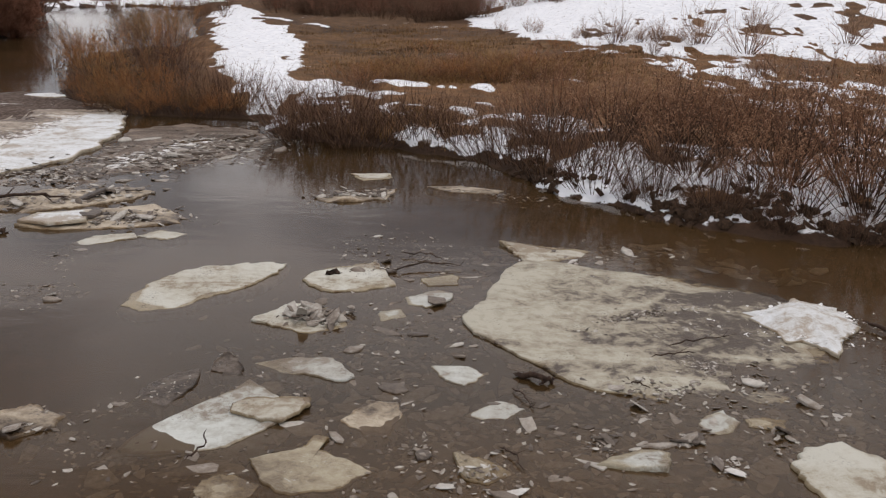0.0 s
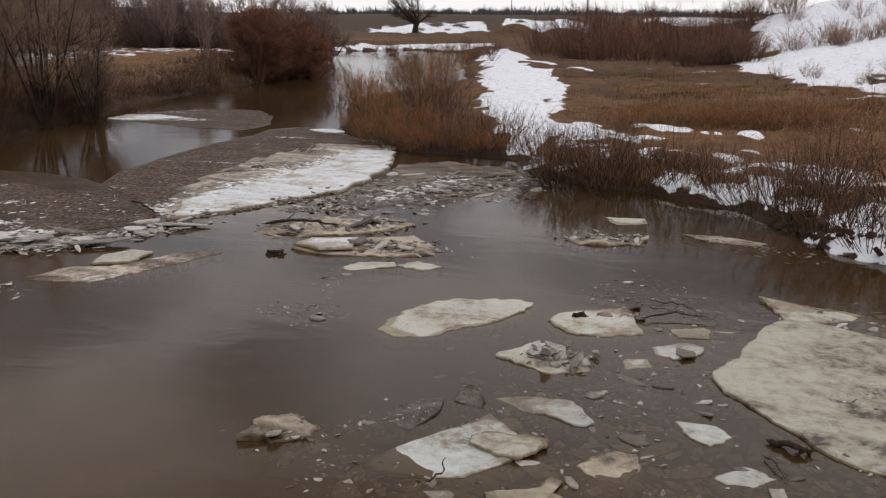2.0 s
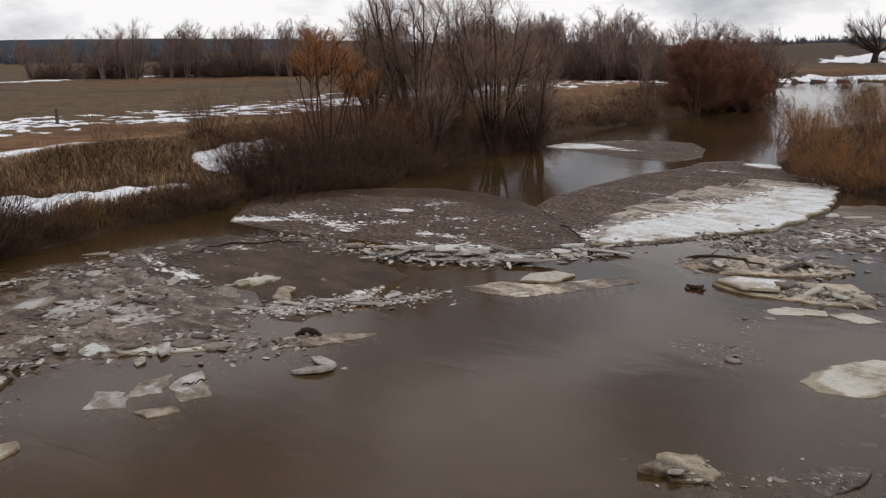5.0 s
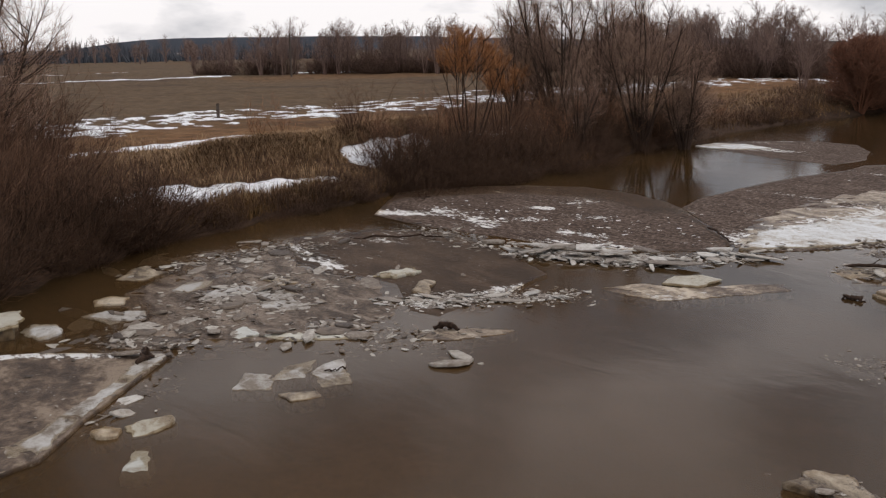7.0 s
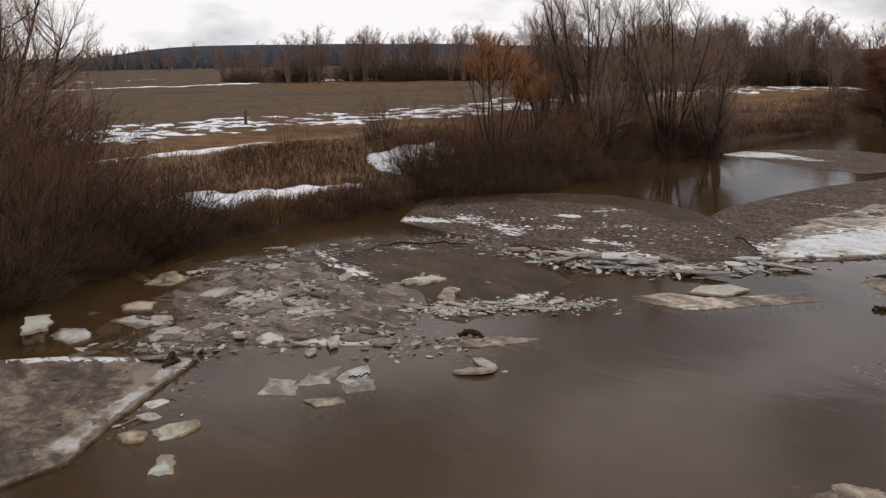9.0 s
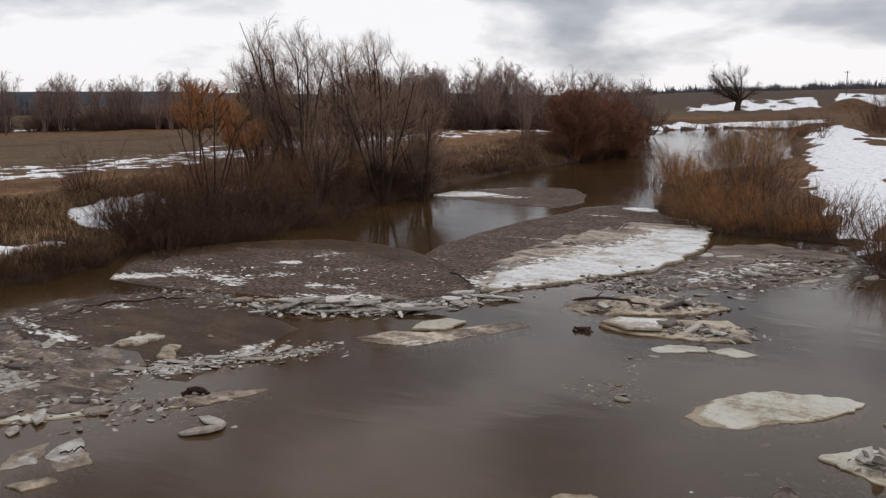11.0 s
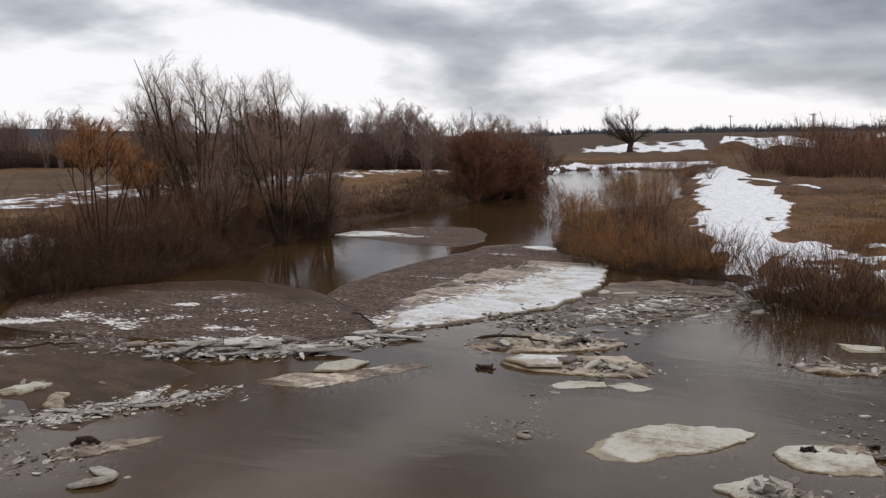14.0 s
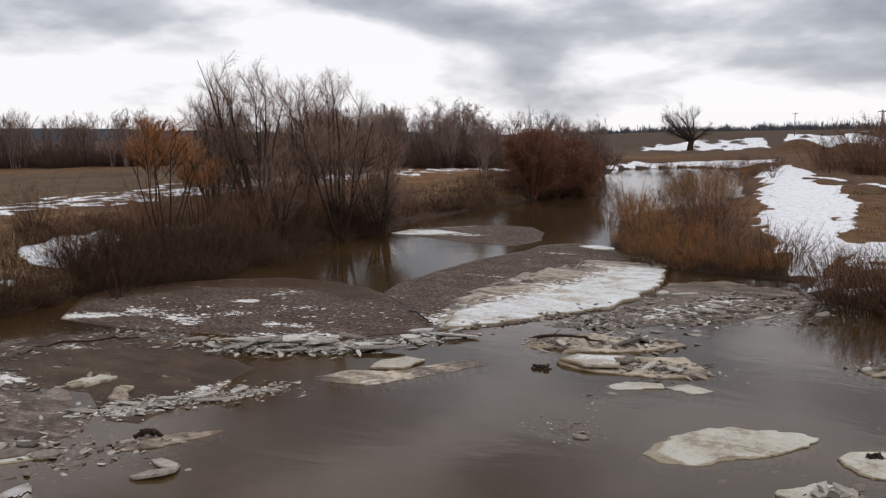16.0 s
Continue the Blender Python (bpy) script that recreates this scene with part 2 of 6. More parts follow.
SNOW_CRUMB = rubble_material("white_snow_crumbs", (0.42, 0.39, 0.34), (0.72, 0.71, 0.69), (0.88, 0.88, 0.88))
RUBBLE_PALE = rubble_material("pale_ice_rubble", (0.120, 0.092, 0.072), (0.360, 0.318, 0.270), (0.640, 0.625, 0.590))
WOOD = bark_material("wet_driftwood", (0.019, 0.011, 0.008), (0.072, 0.045, 0.031))
SOIL = bark_material("dark_wet_turf", (0.016, 0.010, 0.006), (0.085, 0.05, 0.03))
BARK = bark_material("dark_willow_bark", (0.022, 0.014, 0.010), (0.080, 0.050, 0.036))
POLE_WOOD = bark_material("grey_weathered_wood", (0.052, 0.041, 0.034), (0.144, 0.113, 0.095))
TW_GREY = twig_material("grey_brown_twigs", (0.067, 0.036, 0.023), (0.216, 0.122, 0.076))
TW_RED = twig_material("red_brown_twigs", (0.115, 0.055, 0.031), (0.385, 0.200, 0.112))
TW_GLOW = twig_material("bright_orange_twigs", (0.160, 0.068, 0.026), (0.50, 0.220, 0.080))
TW_ORANGE = twig_material("orange_willow_twigs", (0.112, 0.048, 0.019), (0.395, 0.178, 0.064))
TW_SEDGE = twig_material("golden_willow_twigs", (0.100, 0.055, 0.022), (0.360, 0.205, 0.085))
TW_RUST = twig_material("rust_willow_twigs", (0.092, 0.042, 0.026), (0.275, 0.122, 0.072))
# darkened twig tone: shade inside dense thickets and at shrub feet, put into colour
TW_SHADED = twig_material("shade_dark_twigs", (0.032, 0.018, 0.011), (0.130, 0.072, 0.045))
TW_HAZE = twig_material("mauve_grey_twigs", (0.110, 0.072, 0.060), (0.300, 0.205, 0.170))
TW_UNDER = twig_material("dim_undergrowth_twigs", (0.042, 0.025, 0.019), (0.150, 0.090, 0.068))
# horizon woods: bluish tone carries distance haze in the twig colour
TW_FAR_HAZE = twig_material("hazy_far_woods_twigs", (0.030, 0.034, 0.042), (0.070, 0.074, 0.086))
NEEDLE = twig_material("dark_green_needles", (0.012, 0.020, 0.012), (0.050, 0.070, 0.040))
TW_TAN = twig_material("tan_withered_leaves", (0.20, 0.10, 0.055), (0.48, 0.29, 0.18))
TW_DARK = twig_material("dark_thicket_twigs", (0.050, 0.027, 0.017), (0.190, 0.104, 0.064))
TW_TREE = twig_material("tree_twigs", (0.150, 0.094, 0.068), (0.430, 0.280, 0.205))
STRAW = twig_material("dry_straw_grass", (0.130, 0.078, 0.042), (0.470, 0.310, 0.178), 0.9, 1.0)
SEDGE = twig_material("brown_sedge_grass", (0.054, 0.028, 0.013), (0.265, 0.155, 0.062), 0.9, 3.0)


# ---- numbers: noise, meshes, tubes ----
def vnoise(x, y, seed=0):
    ix, iy = np.floor(x).astype(np.int64), np.floor(y).astype(np.int64)
    fx, fy = x - ix, y - iy
    fx, fy = fx * fx * (3 - 2 * fx), fy * fy * (3 - 2 * fy)

    def h(a, b):
        v = (a * 374761393 + b * 668265263 + seed * 974711) & 0x7FFFFFFF
        v = ((v ^ (v >> 13)) * 1274126177) & 0x7FFFFFFF
        return ((v ^ (v >> 16)) & 0xFFFF) / 65535.0

    top = h(ix, iy) * (1 - fx) + h(ix + 1, iy) * fx
    bottom = h(ix, iy + 1) * (1 - fx) + h(ix + 1, iy + 1) * fx
    return top * (1 - fy) + bottom * fy


def fbm(x, y, octaves=4, seed=0):
    total, amp, norm = 0.0, 1.0, 0.0
    for i in range(octaves):
        total = total + amp * vnoise(x * 2**i, y * 2**i, seed + i)
        norm += amp
        amp *= 0.5
    return total / norm - 0.5


def smooth(v, a, b):
    v = np.clip((v - a) / (b - a), 0, 1)
    return v * v * (3 - 2 * v)


def make_mesh(name, verts, face_sets, material=None, soft=False):
    me = bpy.data.meshes.new(name)
    me.vertices.add(len(verts))
    me.vertices.foreach_set("co", np.asarray(verts, dtype=np.float32).ravel())
    sets = [np.asarray(f, dtype=np.int32) for f in face_sets if len(f)]
    index = np.concatenate([f.ravel() for f in sets])
    sizes = np.concatenate([np.full(len(f), f.shape[1], dtype=np.int32) for f in sets])
    me.loops.add(len(index))
    me.loops.foreach_set("vertex_index", index)
    me.polygons.add(len(sizes))
    me.polygons.foreach_set("loop_start", np.concatenate([[0], np.cumsum(sizes)[:-1]]).astype(np.int32))
    if soft:
        me.polygons.foreach_set("use_smooth", np.ones(len(sizes), dtype=bool))
    me.update(calc_edges=True)
    if material:
        me.materials.append(material)
    return me


def part(name, me, parent, label=""):
    ob = new(name, me)
    ob.parent = parent
    return tagged(ob, label) if label else ob


def tubes(paths, radii, sides=3, rng=None):
    """Verts and quads of tapered tubes: paths (n, k, 3), radii (n, k)."""
    n, k, _ = paths.shape
    way = np.gradient(paths, axis=1)
    way /= np.linalg.norm(way, axis=2, keepdims=True) + 1e-9
    ref = np.tile(np.array([0.31, 0.87, 0.38]), (n, 1))[:, None, :]
    u = np.cross(way, ref)
    u /= np.linalg.norm(u, axis=2, keepdims=True) + 1e-9
    v = np.cross(way, u)
    ang = np.arange(sides) / sides * 2 * np.pi
    ring = u[:, :, None, :] * np.cos(ang)[None, None, :, None] + v[:, :, None, :] * np.sin(ang)[None, None, :, None]
    verts = (paths[:, :, None, :] + ring * radii[:, :, None, None]).reshape(-1, 3)
    base = (np.arange(n)[:, None, None] * k + np.arange(k - 1)[None, :, None]) * sides
    a = base + np.arange(sides)[None, None, :]
    b = base + (np.arange(sides)[None, None, :] + 1) % sides
    quads = np.stack([a, b, b + sides, a + sides], -1).reshape(-1, 4)
    return verts, quads


def cones(paths, r0):
    """Twigs that run out to a point: paths (n, k, 3), radius r0 at the foot."""
    n, k, _ = paths.shape
    v, _ = tubes(paths, taper(n, k, r0, r0 * 0.3))
    v = v.reshape(n, k * 3, 3)[:, : 3 * k - 2]
    v[:, -1] = paths[:, -1]
    size = 3 * k - 2
    at = (np.arange(n) * size)[:, None, None]
    ring = np.array([[3 * i + j, 3 * i + (j + 1) % 3, 3 * i + 3 + (j + 1) % 3, 3 * i + 3 + j] for i in range(k - 2) for j in range(3)]).reshape(-1, 4)
    tip = np.array([[3 * (k - 2) + j, 3 * (k - 2) + (j + 1) % 3, 3 * (k - 1)] for j in range(3)])
    sets = [(at + tip[None]).reshape(-1, 3)]
    if len(ring):
        sets.append((at + ring[None]).reshape(-1, 4))
    return v.reshape(-1, 3), sets


def grow(rng, base, way, length, k, up=0.1, wander=0.12):
    """Curved paths from base points: each step bends at random and towards the light."""
    n = len(base)
    way = way / np.linalg.norm(way, axis=1, keepdims=True)
    pts, p, d = [base], base.copy(), way.copy()
    for _ in range(k - 1):
        d = d + rng.normal(0, wander, (n, 3)) + np.array([0, 0, up])
        d /= np.linalg.norm(d, axis=1, keepdims=True)
        p = p + d * (length / (k - 1))[:, None]
        pts.append(p.copy())
    return np.stack(pts, 1)


def side_shoots(rng, paths, per, low, high, lengths, spread, k, up=0.1, wander=0.12, fade=0.6):
    """Shoots that leave each path at a share between low and high of its length."""
    n, kk, _ = paths.shape
    who = np.repeat(np.arange(n), per)
    s = rng.uniform(low, high, len(who)) * (kk - 1)
    i = np.minimum(s.astype(int), kk - 2)
    f = (s - i)[:, None]
    base = paths[who, i] * (1 - f) + paths[who, i + 1] * f
    way = paths[who, i + 1] - paths[who, i]
    way /= np.linalg.norm(way, axis=1, keepdims=True) + 1e-9
    way = way + rng.normal(0, spread, way.shape)
    length = lengths[who] * rng.uniform(0.5, 1.0, len(who)) * (1.15 - fade * s / (kk - 1))
    return grow(rng, base, way, length, k, up, wander), length


def forked(rng, paths, per, low, high, lengths, least, most, k, up=0.1, wander=0.08, fade=0.4):
    """Branches that leave each path at an angle between least and most degrees."""
    n, kk, _ = paths.shape
    who = np.repeat(np.arange(n), per)
    s = rng.uniform(low, high, len(who)) * (kk - 1)
    i = np.minimum(s.astype(int), kk - 2)
    f = (s - i)[:, None]
    base = paths[who, i] * (1 - f) + paths[who, i + 1] * f
    way = paths[who, i + 1] - paths[who, i]
    way /= np.linalg.norm(way, axis=1, keepdims=True) + 1e-9
    side = np.cross(way, rng.normal(0, 1, way.shape))
    side /= np.linalg.norm(side, axis=1, keepdims=True) + 1e-9
    a = np.radians(rng.uniform(least, most, len(who)))[:, None]
    length = lengths[who] * rng.uniform(0.55, 1.0, len(who)) * (1.15 - fade * s / (kk - 1))
    return grow(rng, base, way * np.cos(a) + side * np.sin(a), length, k, up, wander), length


def taper(n, k, r0, r1):
    return np.tile(np.linspace(r0, r1, k), (n, 1))


# ---- the ground plan ----
LEFT_BANK = [(-16, -60), (-19.0, -6), (-20.6, 1.0), (-22.0, 3.2), (-23.4, 4.8), (-25.1, 7.8), (-26.0, 10.0), (-26.5, 12.2), (-27.2, 15.1), (-28.4, 18.8), (-28.6, 22), (-28.7, 25.5), (-29.3, 30), (-30.3, 34.5), (-31.6, 40), (-33.7, 50), (-34.6, 56), (-34.4, 62), (-34.6, 72), (-44, 100), (-52, 122)]
RIGHT_BANK = [(-44, 132), (-32, 124), (-25.5, 94), (-20.5, 76), (-18.5, 60), (-21.5, 51), (-16.5, 39), (-12.4, 34.2), (-7.2, 33.6), (-5.9, 30.8), (-4, 28.6), (-1.4, 28.2), (0.7, 26.8), (2, 24.8), (3.7, 22.1), (4.7, 20.9), (6.3, 19.3), (7.9, 18.4), (9.8, 18.5), (14, 16.5), (22, 10), (26, -5), (24, -60)]
RIVER = np.array(LEFT_BANK + RIGHT_BANK, dtype=float)


def shore(x, y):
    """Distance to the waterline: positive on land, negative in the river."""
    best, inside = np.full(x.shape, 1e9), np.zeros(x.shape, dtype=bool)
    for (ax, ay), (bx, by) in zip(RIVER, np.roll(RIVER, -1, axis=0)):
        ex, ey = bx - ax, by - ay
        t = np.clip(((x - ax) * ex + (y - ay) * ey) / (ex * ex + ey * ey), 0, 1)
        best = np.minimum(best, np.hypot(x - ax - t * ex, y - ay - t * ey))
        cross = (ay > y) != (by > y)
        inside ^= cross & (x < ex * (y - ay) / np.where(np.abs(ey) < 1e-9, 1e-9, ey) + ax)
    return np.where(inside, -best, best)


def capsule(x, y, ax, ay, bx, by):
    ex, ey = bx - ax, by - ay
    t = np.clip(((x - ax) * ex + (y - ay) * ey) / (ex * ex + ey * ey), 0, 1)
    return np.hypot(x - ax - t * ex, y - ay - t * ey)


def left_side(x, y):
    return smooth(-10 - np.clip(y - 40, 0, 90) * 0.45 - x, -1, 1)


def terrain(x, y):
    """Height, snow, field, mud and forest at arrays of places."""
    x, y = np.asarray(x, dtype=float), np.asarray(y, dtype=float)
    r, az = np.hypot(x, y), np.degrees(np.arctan2(x, y))
    d = shore(x, y) + fbm(x / 2.2, y / 2.2, 3, 5) * 1.3 + fbm(x / 0.7, y / 0.7, 3, 7) * 0.7 * (r < 60)
    left = left_side(x, y)
    land = np.maximum(d, 0)
    z_left = 1.25 * (1 - np.exp(-land / 2.6)) + 0.9 * np.exp(-(capsule(x, y, -32.5, 14, -34, 24) / 2.2) ** 2)
    z_right = 0.62 * (1 - np.exp(-land / 1.6)) + 0.012 * np.minimum(land, 45)
    z = z_left * left + z_right * (1 - left)
    rough_share = 1 - np.exp(-land / 1.5)
    z = z + rough_share * (fbm(x / 6, y / 6, 3, 11) * 0.45 + fbm(x / 1.1, y / 1.1, 3, 17) * 0.22) * (1 - smooth(r, 150, 400) * 0.6)
    hill = np.clip(0.17 * (np.sqrt((x - 3) ** 2 + 9) + x - 3) / 2, 0, 12) * smooth(y, 38, 84) * smooth(az, 0.5, 6) * (1 - 0.75 * smooth(y, 94, 135))
    z = z + hill * (1 - left) * (1 - smooth(r, 260, 700))
    z = z + 3.2 * np.exp(-((x + 8) / 13) ** 2 - ((y - 128) / 13) ** 2) + 2.2 * np.exp(-((x + 23) / 5) ** 2 - ((y - 140) / 9) ** 2)
    back = smooth(az, -2.5, 7) * smooth(r, 99, 124) * (1 - smooth(r, 160, 220))
    z = z + 5.2 * back
    z = z + 2.6 * np.exp(-((x + 38) / 4.5) ** 2 - ((y - 178) / 5) ** 2) + 3.0 * np.exp(-((x + 12) / 6) ** 2 - ((y - 200) / 8) ** 2)
    z = z + smooth(r, 185, 430) * 2.6 * smooth(az, -26, -21) + smooth(r, 400, 1300) * 0.4
    ridge = 34 * (0.35 + 0.65 * smooth(az, -77, -71)) * (1 - smooth(az, -62, -40) * 0.62) * (1 - smooth(az, -40, -26))
    ridge = (ridge + fbm(az / 6, az * 0, 3, 3) * 10) * smooth(r, 1500, 2300) * (az > -110) * (az < -24)
    z = z + np.maximum(ridge, 0)
    z = np.where(d < 0, np.maximum(d * 0.45, -1.2), z + 0.02)

    patch = fbm(x / 3.5, y / 3.5, 4, 23)
    drift = fbm((x * 0.8 + y * 0.6) / 6.3, (y * 0.8 - x * 0.6) / 4.1 + 2 * fbm(x / 9, y / 9, 2, 93), 5, 91)
    fine = fbm(x / 0.9, y / 0.9, 3, 29)
    snow = np.zeros_like(x)

    def lay(amount):
        np.maximum(snow, amount, out=snow)

    # snow track on the far bank, shelf along the near bank, the hill
    for ax, ay, bx, by, w in ((-6.4, 31.5, -7.6, 38, 0.8), (-7.6, 38, -9.4, 46, 1.5), (-9.4, 46, -12.4, 60, 2.1), (-12.4, 60, -17.6, 81, 2.5), (-17.6, 81, -25.6, 107, 1.7)):
        lay(smooth(w * (1 + drift * 0.9) + fbm(x / 1.0, y / 2.6, 4, 95) * 2.6 - capsule(x, y, ax, ay, bx, by), -0.9, 0.7))
    for ax, ay, bx, by in ((-29.0, 119, -21.6, 100.2), (-21.6, 100.2, -14.6, 86), (-27.0, 118, -19.8, 99), (-12.0, 82, -9.6, 76)):
        lay(smooth(0.45 + fbm(x / 2, y / 6, 3, 97) * 1.2 - capsule(x, y, ax, ay, bx, by), -0.3, 0.3))
    rightside = (1 - left) * (r < 150)
    shelf = smooth(d + fine * 1.2, -0.15, 0.2) * (1 - smooth(d + patch * 3, 5.6, 6.8)) * smooth(x, -6.5, -5.0) * (y < 45)
    lay(shelf * rightside * np.clip(0.42 + patch * 1.2 + fine * 1.3 + 0.55 * np.exp(-(capsule(x, y, -0.9, 28.5, 1.2, 25.9) / 1.3) ** 2) + 0.6 * np.exp(-(capsule(x, y, 4.2, 23.0, 9.6, 22.1) / 1.7) ** 2) + 0.4 * np.exp(-(capsule(x, y, 6.4, 19.2, 8.0, 19.3) / 0.8) ** 2), 0, 1))
    for (ax, ay), (bx, by) in zip(((-6.4, 37.7), (-3.7, 39.8), (-1.0, 38.5)), ((-3.7, 39.8), (-1.0, 38.5), (1.4, 37.5))):
        lay(smooth(0.55 + fbm(x / 0.9, y / 2.2, 3, 103) * 4.2 - capsule(x, y, ax, ay, bx, by), -0.3, 0.3))
    slope = smooth(x - 11 + (y - 30) * 0.05, -2, 3) * smooth(d, 0.3, 1.2)
    lay(slope * rightside * np.clip(0.72 + patch * 1.5 + fine * 1.2 + smooth(y, 60, 84) * 0.35 - 1.1 * smooth(fbm(x / 1.1, y / 2.8, 4, 71), 0.06, 0.16) * (1 - smooth(y, 66, 76)), 0, 1))
    foot = smooth(hill * 1.6 + patch * 0.8 + fine * 0.4, 0.25, 0.8) * (1 - left)
    lay(smooth(x - 2.4 - np.clip(81 - y, 0, 30) * 0.25 + fine * 1.6, -0.8, 0.8) * smooth(y + patch * 8, 53, 58) * (1 - smooth(y, 92, 100)) * (1 - left) * np.clip(1.0 + (fine + patch) * 1.6 * (1 - smooth(y, 60, 74)), 0, 1))
    lay(foot * (r < 420) * smooth(az - 3 - (r - 88) * 0.06, -0.6, 0.6))
    lay(0.42 * smooth(patch, 0.1, 0.22) * rightside * (d > 9))
    lay(smooth(az - 1.2 - (r - 100) * 0.06 + fbm(x / 3, y / 6, 3, 99) * 4, -0.4, 0.6) * smooth(r + patch * 10, 101, 106) * (1 - smooth(r, 170, 190)) * np.clip(0.9 + fbm(x / 2, y / 7, 4, 101) * 1.6, 0, 1))
    lay(smooth(4.5 * (1 + patch) - capsule(x, y, -13, 160, -6, 158), -1, 1))
    # snow left lying along the far bank and over the fields
    for ax, ay, bx, by, w, much in ((-28.0, 7.6, -28.7, 10.5, 1.0, 1), (-28.7, 10.5, -29.2, 16.5, 0.55, 1), (-38.5, 9, -41, 19, 1.0, 1), (-31.2, 19.0, -31.8, 23.0, 0.85, 1),
                                (-54, 14, -60, 60, 5.0, 0.72), (-60, 60, -58, 96, 6.5, 0.7), (-42, 74, -45, 84, 1.6, 0.9), (-34.5, 26, -37, 38, 1.2, 0.6),
                                (-142, 10, -144, 62, 1.6, 0.9), (-150, 80, -120, 110, 3, 0.8), (-120, 110, -90, 150, 3, 0.8), (-190, 10, -200, 60, 3.5, 0.7)):
        lay(much * smooth(w * (1 + patch * 2.2 + fine * 0.6) - capsule(x, y, ax, ay, bx, by), -0.6, 0.6) * np.where(w > 3, np.clip(0.62 + fine * 2.6, 0, 1), 1))
    # the far slopes
    wave, wave2 = fbm(az / 1.3, r / 90, 4, 61), fbm(az / 0.5, r / 25, 3, 67)
    reach = 212 + 85 * np.sqrt(np.clip((az + 22) / 8, 0, 1))
    lay(smooth(r + wave * 70 + wave2 * 30, 192, 204) * (1 - smooth(r + wave * 200 - reach, -20, 20)) * smooth(az + wave * 3, -22.5, -21.0) * (1 - smooth(az + wave * 2, -14.2, -13.4)) * np.clip(0.85 + wave * 1.4 + wave2, 0, 1))
    lay(smooth(r + wave * 60, 200, 215) * (1 - smooth(r + wave * 300, 360, 430)) * smooth(az + wave, -13.0, -12.4) * (1 - smooth(az + wave * 2, -8.0, -7.2)))
    lay(smooth(r, 240, 280) * (1 - smooth(r + wave * 300, 560, 700)) * smooth(az + wave * 2, -4.2, -3.4) * (1 - smooth(az, 3, 5)))
    lay(0.9 * smooth(7 * (1 + patch) - capsule(x, y, -46, 124, -38, 133), -1, 1))
    lay(0.62 * smooth(fbm(az / 1.2, r / 300, 3, 43), 0.05, 0.22) * smooth(r, 1500, 1600) * (1 - smooth(r, 2000, 2200)) * (az < -66))
    lay(0.75 * smooth(fbm(az / 3, r / 130, 3, 41), -0.05, 0.15) * smooth(r, 800, 1000) * (1 - smooth(r, 1500, 1700)) * (az < -58))
    snow *= smooth(d + fine * 1.6 * (r < 60), 0.05, 0.5)
    snow *= 1 - smooth(fbm(x / 1.1, y / 3.0, 4, 73), 0.09, 0.16) * smooth(x, 8, 11) * smooth(y, 40, 46) * (1 - smooth(y, 64, 70)) * (1 - left)
    # bare brown heaps
    snow *= 1 - smooth(1.2 - np.hypot(x + 38, y - 176) / 5.5, 0, 0.3)
    z = z + snow * 0.12 * (r < 200)
    field = smooth(d, 14, 30) * left * (1 - smooth(fbm(x / 30, y / 30, 3, 51), 0.1, 0.25) * 0.5)
    field = np.maximum(field, smooth(r, 280, 420) * 0.6)
    field = np.maximum(field, (1 - left) * 0.3 * smooth(fbm(x / 9, y / 14, 3, 57) + smooth(y, 40, 75) * 0.25, 0.0, 0.2) * (d > 7))
    mud = (1 - smooth(d, 0.2, 1.3)) + left * 0.7 * (1 - smooth(d + patch * 7, 5.0, 13.0)) + 0.8 * np.exp(-(capsule(x, y, -16, 90, -8.4, 73.5) / 1.1) ** 2) + 0.8 * np.exp(-(capsule(x, y, -8.4, 73.5, 12, 73) / 1.1) ** 2) + 0.6 * np.exp(-(np.abs(np.hypot(x - 2, y - 60) - 9) / 1.2) ** 2) * (1 - left)
    mud = np.maximum(mud, 0.4 * smooth(r + patch * 30, 50, 80) * (1 - left))
    mud = np.maximum(mud, 0.65 * smooth(r + wave * 120, 130, 240) * (1 - smooth(r, 700, 900)) * smooth(az, -27, -24))
    hazy_forest = smooth(r, 1450, 1700) * (az < -26) + smooth(r, 1300, 1500) * (az >= -26)
    return z, snow, field, np.clip(mud, 0, 1), hazy_forest


def ground_z(x, y):
    return float(terrain(np.array([x]), np.array([y]))[0][0])


def build_ground():
    az = np.radians(np.concatenate([np.arange(-94, 40, 0.28), np.arange(40, 266, 4.0)]))
    r = np.concatenate([np.linspace(0.02, 11, 11), 12 * 1.012 ** np.arange(0, 236), 201 * 1.024 ** np.arange(0, 50), 658 * 1.06 ** np.arange(0, 34)])
    rr, aa = np.meshgrid(r, az, indexing="ij")
    x, y = rr * np.sin(aa), rr * np.cos(aa)
    z, snow, field, mud, hazy_forest = (v.ravel() for v in terrain(x.ravel(), y.ravel()))
    nr, na = rr.shape
    i = np.arange(nr - 1)[:, None] * na
    j = np.arange(na)[None, :]
    a, b = i + j, i + (j + 1) % na
    quads = np.stack([a, a + na, b + na, b], -1).reshape(-1, 4)
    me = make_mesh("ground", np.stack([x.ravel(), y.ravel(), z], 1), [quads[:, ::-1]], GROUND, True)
    for key, values in (("snow", snow), ("field", field), ("mud", mud), ("hazy_forest", hazy_forest)):
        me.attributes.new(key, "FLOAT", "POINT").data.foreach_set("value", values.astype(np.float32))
    tagged(new("ground", me), "brown flood-plain ground with dry grass and melting snow", "ground", "", "structure")


build_ground()


